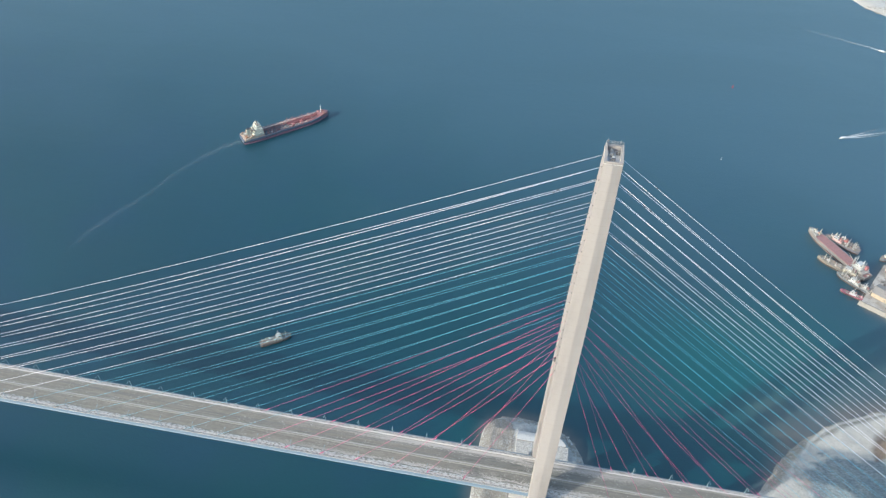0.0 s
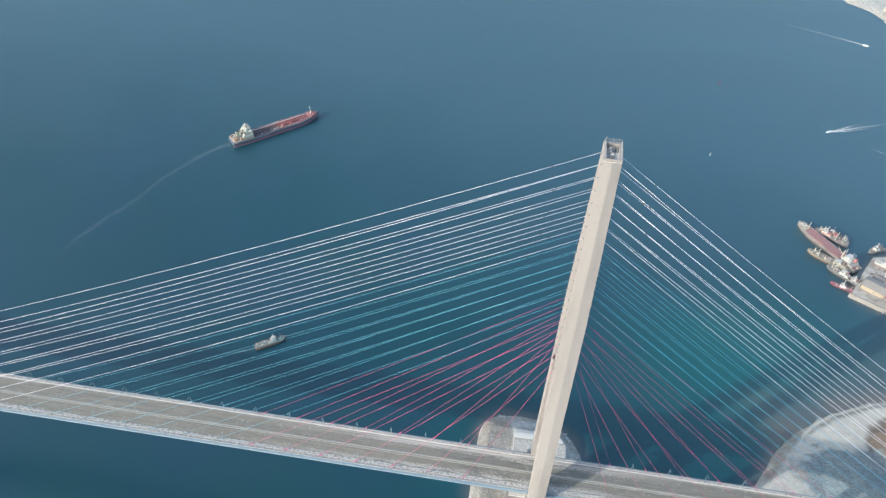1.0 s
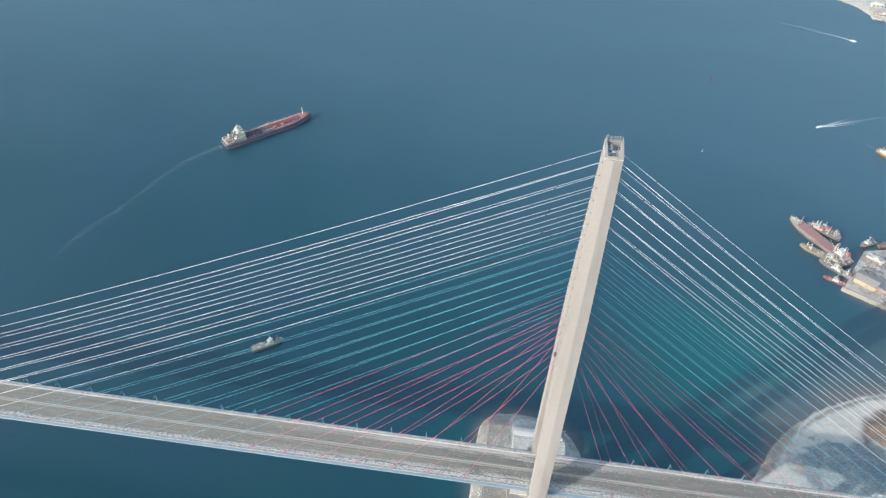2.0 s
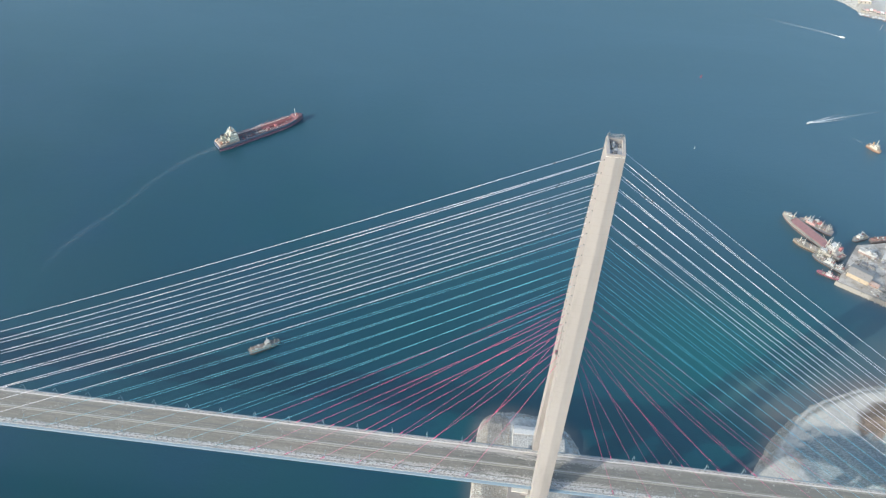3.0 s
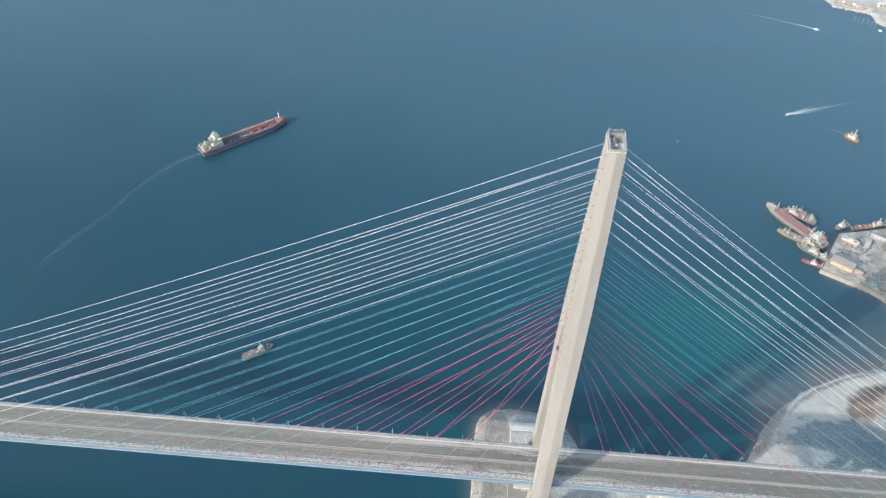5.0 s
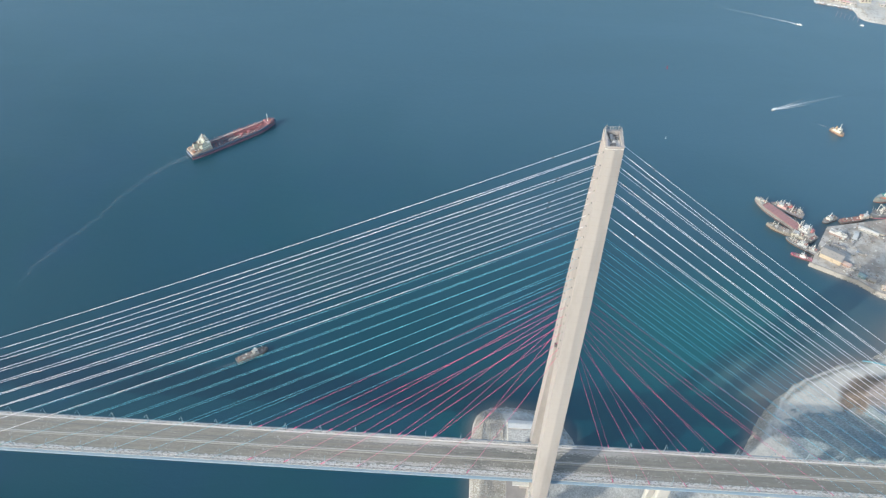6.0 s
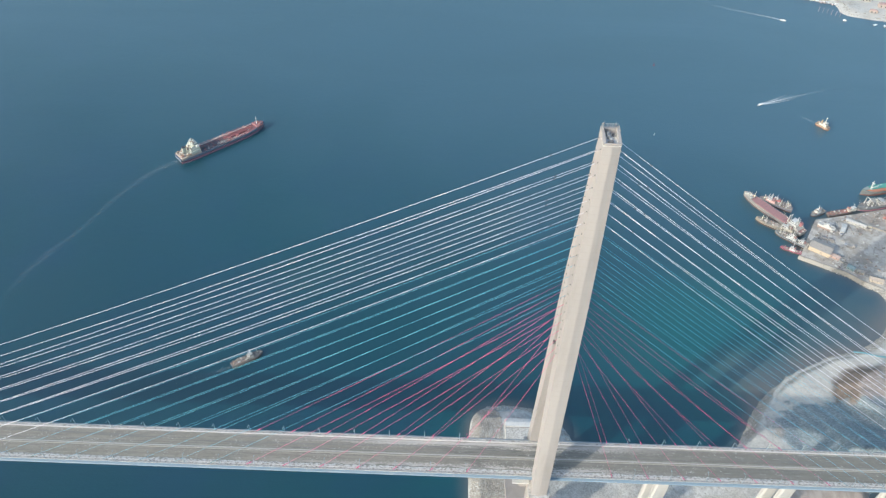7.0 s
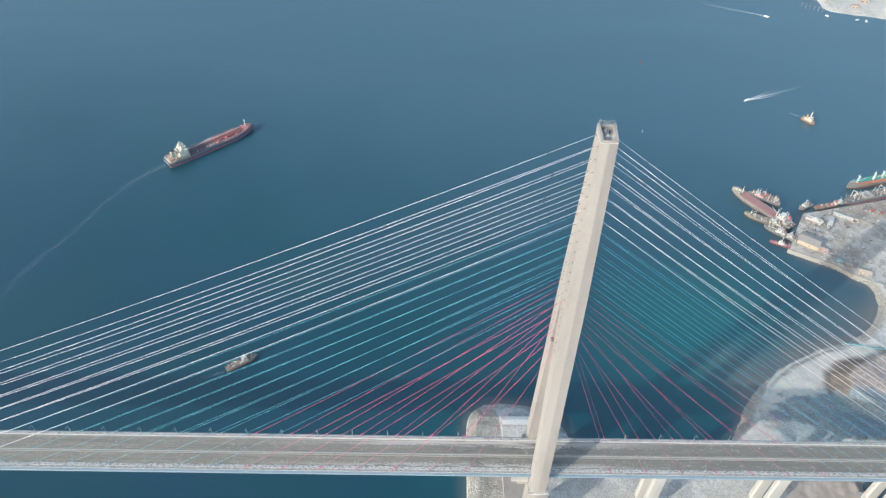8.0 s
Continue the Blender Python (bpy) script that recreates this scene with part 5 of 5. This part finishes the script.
buoy((216.0, 658.0), (0.42, 0.08, 0.12), "red steel channel buoy floating in the strait", 0.7)
buoy((185.0, 488.0), (0.46, 0.49, 0.51), "pale grey steel channel buoy floating in the strait", 0.55)

# ---- quay ----
bm = bmesh.new()
solid(bm, QUAY, -3.0, 3.3)


def make_quay():
    n = Nodes("snowy_quay_paving")
    broad = n.noise(0.03, 5, 0.6)
    patch = n.noise(0.11, 6, 0.68)
    fine = n.noise(0.9, 4)
    base = n.mix(n.ramp(patch, 0.42, 0.66), (0.52, 0.485, 0.445), (0.34, 0.305, 0.268))
    base = n.mix(n.math("MULTIPLY", n.ramp(broad, 0.46, 0.62), 0.8), base, (0.34, 0.29, 0.24))
    base = n.mix(n.math("MULTIPLY", n.ramp(n.noise(0.30, 8, 0.75), 0.55, 0.68), 0.6), base, (0.27, 0.245, 0.22))
    base = n.mix(n.math("MULTIPLY", n.ramp(n.noise(0.06, 8, 0.72, twist=0.8), 0.50, 0.60), 0.65), base, (0.235, 0.21, 0.185))
    split = n.t.nodes.new("ShaderNodeSeparateXYZ")
    n.t.links.new(n.coord.outputs["Object"], split.inputs[0])
    yard = n.math("MULTIPLY", n.ramp(split.outputs["X"], 372, 392), n.ramp(split.outputs["Y"], 322, 334))
    base = n.mix(n.math("MULTIPLY", yard, 0.8), base, n.mix(n.ramp(patch, 0.40, 0.62), (0.36, 0.30, 0.255), (0.25, 0.20, 0.17)))
    n.set(Base_Color=n.mix(n.math("MULTIPLY", fine, 0.25), base, (0.42, 0.39, 0.35)), Roughness=0.85)
    return n.bump(patch, 0.4, 0.4).mat


quay = tagged(part("quay", bm, make_quay()), "snowy concrete quay with worn edges", "quay", kind="structure")
EARTH = painted("frozen_earth_bank", (0.33, 0.305, 0.275), (0.22, 0.20, 0.18), 0.2, 0.9)
line = [(294, 279), (316, 266.6), (334, 257.4), (347, 244.4), (362, 235.4)]
for a, b in zip(line, line[1:]):
    out = Vector((b[1] - a[1], a[0] - b[0])).normalized() * 3.2
    bm = bmesh.new()
    loft(bm, [[(p[0] + out.x * k, p[1] + out.y * k, z) for k, z in ((-0.3, 3.34), (0.25, 3.2), (1.0, -0.6), (-0.3, -0.6))] for p in (a, b)])
    tagged(part("trim", bm, EARTH), "frozen earthen bank along the quay", "bank", kind="structure")


def shed(place, size, turn, wall, roof, label, category="shed", pitch=1.6, windows=True):
    w, d, h = size
    ob = thing("shed", label, category, "", pose(*place, 3.3, 0, 0, turn))
    bm = bmesh.new()
    box(bm, -w / 2, w / 2, -d / 2, d / 2, 0, h)
    walls = part("wall", bm, paint(wall, 0.8), ob)
    bm = bmesh.new()
    for s in (-1, 1):
        q = [(s * (d / 2 + 0.4), h - 0.1), (0, h + pitch), (0, h + pitch - 0.3), (s * (d / 2 + 0.4), h - 0.4)]
        loft(bm, [[(x, y, z) for y, z in q] for x in (-w / 2 - 0.4, w / 2 + 0.4)])
    part("roof", bm, paint(roof, 0.8), ob)
    bm = bmesh.new()
    for s in (-1, 1):
        a = [bm.verts.new((s * w / 2, y, z)) for y, z in ((-d / 2, h), (d / 2, h), (0, h + pitch - 0.3))]
        bm.faces.new(a)
    part("gable", bm, paint(wall, 0.8), ob)
    for k in range(max(2, int(w / 4)) if windows else 0):
        x = -w / 2 + (k + 0.5) * w / max(2, int(w / 4))
        bm = bmesh.new()
        box(bm, x - 0.45, x + 0.45, -d / 2 - 0.06, -d / 2 + 0.05, h * 0.45, h * 0.72)
        part("window", bm, GLASS_DARK, walls)
    bm = bmesh.new()
    box(bm, w / 2 - 0.05, w / 2 + 0.08, -1.6, 1.6, 0, h * 0.8)
    part("door", bm, paint((0.25, 0.22, 0.2)), walls)
    return ob


shed((319.0, 288.5), (21.0, 16.0, 5.0), -36, (0.46, 0.38, 0.29), (0.34, 0.31, 0.285), "long warehouse with yellowish walls and a brownish roof", pitch=2.0, windows=False)
shed((329.0, 277.0), (9.5, 4.5, 3.0), -40, (0.36, 0.25, 0.22), (0.36, 0.28, 0.26), "low brown hut at the quay's edge")
shed((371.0, 330.0), (20.0, 4.0, 2.6), -32, (0.44, 0.42, 0.39), (0.50, 0.48, 0.46), "long low white hut with a snowy roof", pitch=1.0)
shed((354.0, 320.5), (4.0, 14.0, 2.4), -32, (0.50, 0.48, 0.45), (0.54, 0.53, 0.51), "narrow pale cabin on the snowy quay", pitch=0.9)
shed((339.5, 261.5), (7.0, 5.0, 3.0), -40, (0.17, 0.25, 0.27), (0.20, 0.28, 0.31), "small dark teal hut by the shore stones")
shed((347.0, 256.5), (6.5, 5.0, 2.8), -30, (0.22, 0.21, 0.20), (0.27, 0.26, 0.25), "small dark hut by the shore stones")
shed((358.5, 245.5), (12.0, 6.0, 3.0), -20, (0.42, 0.36, 0.30), (0.44, 0.37, 0.31), "small brownish hut on the shore bank")


def hauled_out_boat(ends):
    ob, L = ship("yacht", "white boat standing on the snowy quay", "boat", ends, 5.2, 2.6, (0.60, 0.59, 0.57), (0.50, 0.48, 0.45), (0.34, 0.26, 0.24), 1.0)
    ob.matrix_basis = Matrix.Translation((0, 0, 4.6)) @ ob.matrix_basis
    tier(ob, "deckhouse", -2.5, 3.0, 1.6, 2.6, 4.4, (0.58, 0.57, 0.55))
    tier(ob, "wheelhouse", -0.5, 2.2, 1.3, 4.4, 6.2, (0.60, 0.59, 0.57))
    mast(ob, -1.5, 4.4, 12.0, (0.55, 0.54, 0.5), 0.18)
    for x in (-4.0, 0.0, 4.0):
        bm = bmesh.new()
        box(bm, x - 0.3, x + 0.3, -2.2, 2.2, -1.3, -0.6)
        part("cradle_beam", bm, STEEL_DARK, ob)
    clutter(ob, -5.5, 4.5, 1.8, 2.6, 8, 77, PALE_MIX)


hauled_out_boat(((328.5, 326.0), (343.0, 316.0)))


def container(place, turn, colour, label):
    ob = thing("shipping_container", label, "container", "containers on the quay", pose(*place, 3.3, 0, 0, turn))
    bm = bmesh.new()
    box(bm, -3.0, 3.0, -1.2, 1.2, 0.0, 2.6)
    part("body", bm, paint(colour), ob, bevel=0.05)
    bm = bmesh.new()
    box(bm, 2.98, 3.06, -1.05, 1.05, 0.15, 2.45)
    part("door", bm, paint(tuple(c * 0.8 for c in colour)), ob)


for (x, y), turn, colour, label in (((328.5, 305.0), -36, (0.24, 0.23, 0.23), "dark steel container on the snowy quay"), ((335.0, 302.5), -36, (0.26, 0.24, 0.23), "dark steel container on the snowy quay"),
                                    ((408, 341), 15, (0.36, 0.17, 0.14), "rust-red steel container on the snowy quay"), ((416, 337), 40, (0.36, 0.18, 0.15), "rust-red steel container on the snowy quay"),
                                    ((341, 318), 60, (0.44, 0.43, 0.41), "pale steel container on the snowy quay")):
    container((x, y), turn, colour, label)


def crane(place, turn):
    ob = thing("crawler_crane", "weathered beige crawler crane with its lattice boom lowered", "crane", "", pose(*place, 3.3, 0, 0, turn))
    bm = bmesh.new()
    for s in (-1, 1):
        box(bm, -2.6, 2.6, s * 1.8 - 0.45, s * 1.8 + 0.45, 0, 1.1)
    part("tracks", bm, STEEL_DARK, ob, bevel=0.2)
    bm = bmesh.new()
    box(bm, -2.8, 1.6, -1.5, 1.5, 1.1, 3.2)
    part("house", bm, paint((0.40, 0.36, 0.30)), ob, bevel=0.12)
    bm = bmesh.new()
    for y in (-0.6, 0.6):
        for z in (0.0, 1.1):
            tube(bm, [(1.4, y, 2.0 + z), (20.0, y * 0.3, 3.4 + z * 0.4)], 0.14, 4)
    for k in range(14):
        u0, u1 = k / 14, (k + 1) / 14
        for s in (-1, 1):
            w0, w1 = 0.6 - 0.42 * u0, 0.6 - 0.42 * u1
            tube(bm, [(1.4 + 18.6 * u0, s * w0, 2.0 + 1.4 * u0), (1.4 + 18.6 * u1, s * w1, 3.1 + 0.74 * u1)], 0.09, 4)
    part("boom", bm, paint((0.36, 0.31, 0.25)), ob)


crane((384.0, 324.5), -38)
rng = np.random.default_rng(31)
for label, middle, spread, count in (("dark heap of scrap on the snowy quay", (322, 301), (9, 7), 40), ("rusty scrap scattered on the snowy quay", (352, 322), (12, 5), 40), ("pale rubble scattered over the quay", (350, 292), (22, 14), 40),
                                     ("rusty scrap scattered on the snowy quay", (408, 342), (14, 7), 90), ("dark debris along the quay's edge", (338, 266), (12, 6), 160), ("pale rubble by the shore huts", (362, 250), (14, 8), 160)):
    q = np.stack([rng.normal(middle[0], spread[0], count), rng.normal(middle[1], spread[1], count), np.full(count, 3.4)], -1)
    q = q[distance_inside(q[:, 0], q[:, 1], QUAY) > 1.0]
    rubble("scrap_heap", label, q, rng.uniform(0.3, 1.0, len(q)), 32 + count)


def parked_truck(place, turn, colour):
    ob = thing("lorry", "parked flatbed lorry dusted with snow", "lorry", "lorries on the quay", pose(*place, 3.3, 0, 0, turn))
    bm = bmesh.new()
    box(bm, 2.2, 4.2, -1.2, 1.2, 0.7, 3.0)
    part("cab", bm, paint(colour), ob, bevel=0.15)
    bm = bmesh.new()
    box(bm, -4.2, 2.0, -1.25, 1.25, 1.0, 1.5)
    part("bed", bm, paint((0.36, 0.33, 0.30)), ob)
    for x in (-3.2, -2.0, 3.2):
        for s in (-1, 1):
            bm = bmesh.new()
            tube(bm, [(x, s * 1.0, 0.5), (x, s * 1.3, 0.5)], 0.5, 10)
            part("wheel", bm, DARK, ob)


for place, turn, colour in (((345.8, 308.5), 50, (0.3, 0.3, 0.32)), ((344.0, 294.0), 30, (0.3, 0.32, 0.36)), ((351.5, 294.2), -20, (0.35, 0.32, 0.30)), ((403, 322), 15, (0.5, 0.5, 0.48))):
    parked_truck(place, turn, colour)



def make_yard_mix():
    n = Nodes("mixed_yard_goods")
    r = n.island()
    base = n.mix(n.ramp(r, 0.1, 0.5), (0.21, 0.19, 0.17), (0.40, 0.365, 0.325))
    base = n.mix(n.ramp(r, 0.62, 0.66), base, (0.27, 0.19, 0.155))
    base = n.mix(n.ramp(r, 0.78, 0.82), base, (0.58, 0.57, 0.54))
    n.set(Base_Color=n.mix(n.math("MULTIPLY", n.noise(0.8, 4), 0.4), base, (0.30, 0.28, 0.26)), Roughness=0.8)
    return n.mat


def yard_goods(label, middle, spread, count, seed):
    """Heaped planks, crates and plates in one mesh."""
    rnd = random.Random(seed)
    bm = bmesh.new()
    for k in range(count):
        x, y = rnd.gauss(middle[0], spread[0]), rnd.gauss(middle[1], spread[1])
        if distance_inside(np.array([x]), np.array([y]), QUAY)[0] < 1.5:
            continue
        a, b, h = rnd.uniform(0.3, 1.5), rnd.uniform(0.25, 0.7), rnd.uniform(0.2, 1.2)
        q = rnd.uniform(0, math.pi)
        c, d = math.cos(q), math.sin(q)
        solid(bm, [(x + c * u - d * v, y + d * u + c * v) for u, v in ((-a, -b), (a, -b), (a, b), (-a, b))], 3.3, 3.3 + h)
    tagged(part("yard_goods", bm, YARD), label, "yard goods", kind="stuff")


YARD = make_yard_mix()
yard_goods("jumbled crates and planks among the quay sheds", (332, 312), (9, 7), 60, 41)
yard_goods("scattered plates and crates on the snowy quay", (362, 322), (12, 6), 50, 42)
yard_goods("rusty plates and crates by the moored trawler", (404, 342), (18, 7), 80, 43)
yard_goods("scattered goods along the quay's broken edge", (336, 268), (14, 7), 60, 44)
yard_goods("odds and ends strewn over the open quay", (380, 285), (22, 20), 45, 45)

# pale blue tube lying on the shore, added in place of a narrow stream
bm = bmesh.new()
tube(bm, [(301, 154.5, 4.6), (309, 152.5, 6.0), (321, 148.5, 6.6), (334, 146.5, 7.4), (352, 147, 8.6), (380, 152, 9.0)], 0.7, 8)
tagged(part("stream_tube", bm, paint((0.16, 0.34, 0.40))), "teal tube in place of a stream across the snowy bank", "pipe")

# ---- far shore ----
for n in range(6):
    x, y = 513 + n * 5.6, 846.5 - n * 3.2
    ob = thing("mooring_post", "tall faded red mooring post in the water", "post", "mooring posts off the far shore", pose(x, y, 0))
    bm = bmesh.new()
    tube(bm, [(0, 0, -1), (0, 0, 7.0)], 0.36, 6, 0.3)
    part("pile", bm, paint((0.27, 0.22, 0.245)), ob)
    bm = bmesh.new()
    box(bm, -0.6, 0.6, -0.5, 0.5, 7.0, 7.6)
    part("cap", bm, paint((0.36, 0.31, 0.325)), ob)
MOORED = ("motor_boat", "small pale motor boat lying off the far shore", "boats off the far shore")
launch((587.0, 805.5), 20, (0.55, 0.57, 0.58), 8.0, *MOORED)
launch((600.0, 802.0), 80, (0.55, 0.57, 0.58), 7.5, *MOORED)
launch((544.0, 818.0), 150, WHITE, 5.0, *MOORED)


def far_house(place, size, turn, wall, roof, label):
    w, d, h = size
    ob = thing("house", label, "building", "buildings on the far shore", pose(*place, 2.2, 0, 0, turn))
    bm = bmesh.new()
    box(bm, -w / 2, w / 2, -d / 2, d / 2, 0, h)
    walls = part("wall", bm, paint(wall, 0.8), ob)
    bm = bmesh.new()
    loft(bm, [[(x * k, y * k, z) for x, y in ((-w / 2, -d / 2), (w / 2, -d / 2), (w / 2, d / 2), (-w / 2, d / 2))] for k, z in ((1.04, h), (0.35, h + 1.8))])
    part("roof", bm, paint(roof, 0.8), ob)
    for k in range(max(2, int(w / 5))):
        x = -w / 2 + (k + 0.5) * w / max(2, int(w / 5))
        bm = bmesh.new()
        box(bm, x - 0.9, x + 0.9, -d / 2 - 0.08, -d / 2 + 0.05, h * 0.35, h * 0.75)
        part("window", bm, GLASS_DARK, walls)


# boats and sheds crowded along the far landing
rnd = random.Random(12)
for k in range(15):
    x = 497 + k * 4.1 + rnd.uniform(-1.5, 1.5)
    y = 899 - (x - 497) * 0.37 + rnd.uniform(-3.0, 1.5)
    launch((x, y - 4.0), rnd.choice((60, 85, 110, 160, 250)) + rnd.uniform(-12, 12), rnd.choice([(0.50, 0.51, 0.52), (0.62, 0.62, 0.61), (0.34, 0.27, 0.27), (0.28, 0.31, 0.34)]), rnd.uniform(5.0, 11.0), "motor_boat", "small boat moored at the far landing", "boats off the far shore")
for k in range(11):
    x = 503 + k * 5.2
    y = 905 - (x - 497) * 0.36 + rnd.uniform(0, 5)
    far_house((x, y), (rnd.uniform(4, 8), rnd.uniform(4, 6), rnd.uniform(2.6, 4.5)), rnd.uniform(-30, -10), rnd.choice([(0.60, 0.58, 0.55), (0.40, 0.36, 0.34)]), rnd.choice([(0.66, 0.65, 0.65), (0.36, 0.33, 0.32), (0.45, 0.30, 0.30)]), "small shed crowded on the far landing")

rnd = random.Random(8)
for k in range(34):
    x, y = rnd.uniform(470, 720), rnd.uniform(830, 1010)
    if distance_inside(np.array([x]), np.array([y]), FAR_COAST)[0] < 9:
        continue
    wall = rnd.choice([(0.62, 0.60, 0.56), (0.40, 0.33, 0.30), (0.40, 0.38, 0.36), (0.50, 0.45, 0.39)])
    roof = rnd.choice([(0.66, 0.66, 0.68), (0.60, 0.60, 0.62), (0.36, 0.26, 0.245), (0.40, 0.39, 0.38)])
    word = "reddish" if roof[0] - roof[2] > 0.08 else "snowy" if roof[2] > 0.5 else "grey"
    far_house((x, y), (rnd.uniform(8, 22), rnd.uniform(6, 11), rnd.uniform(3.5, 7)), rnd.uniform(-25, 10), wall, roof, "low shore building with a " + word + " roof")
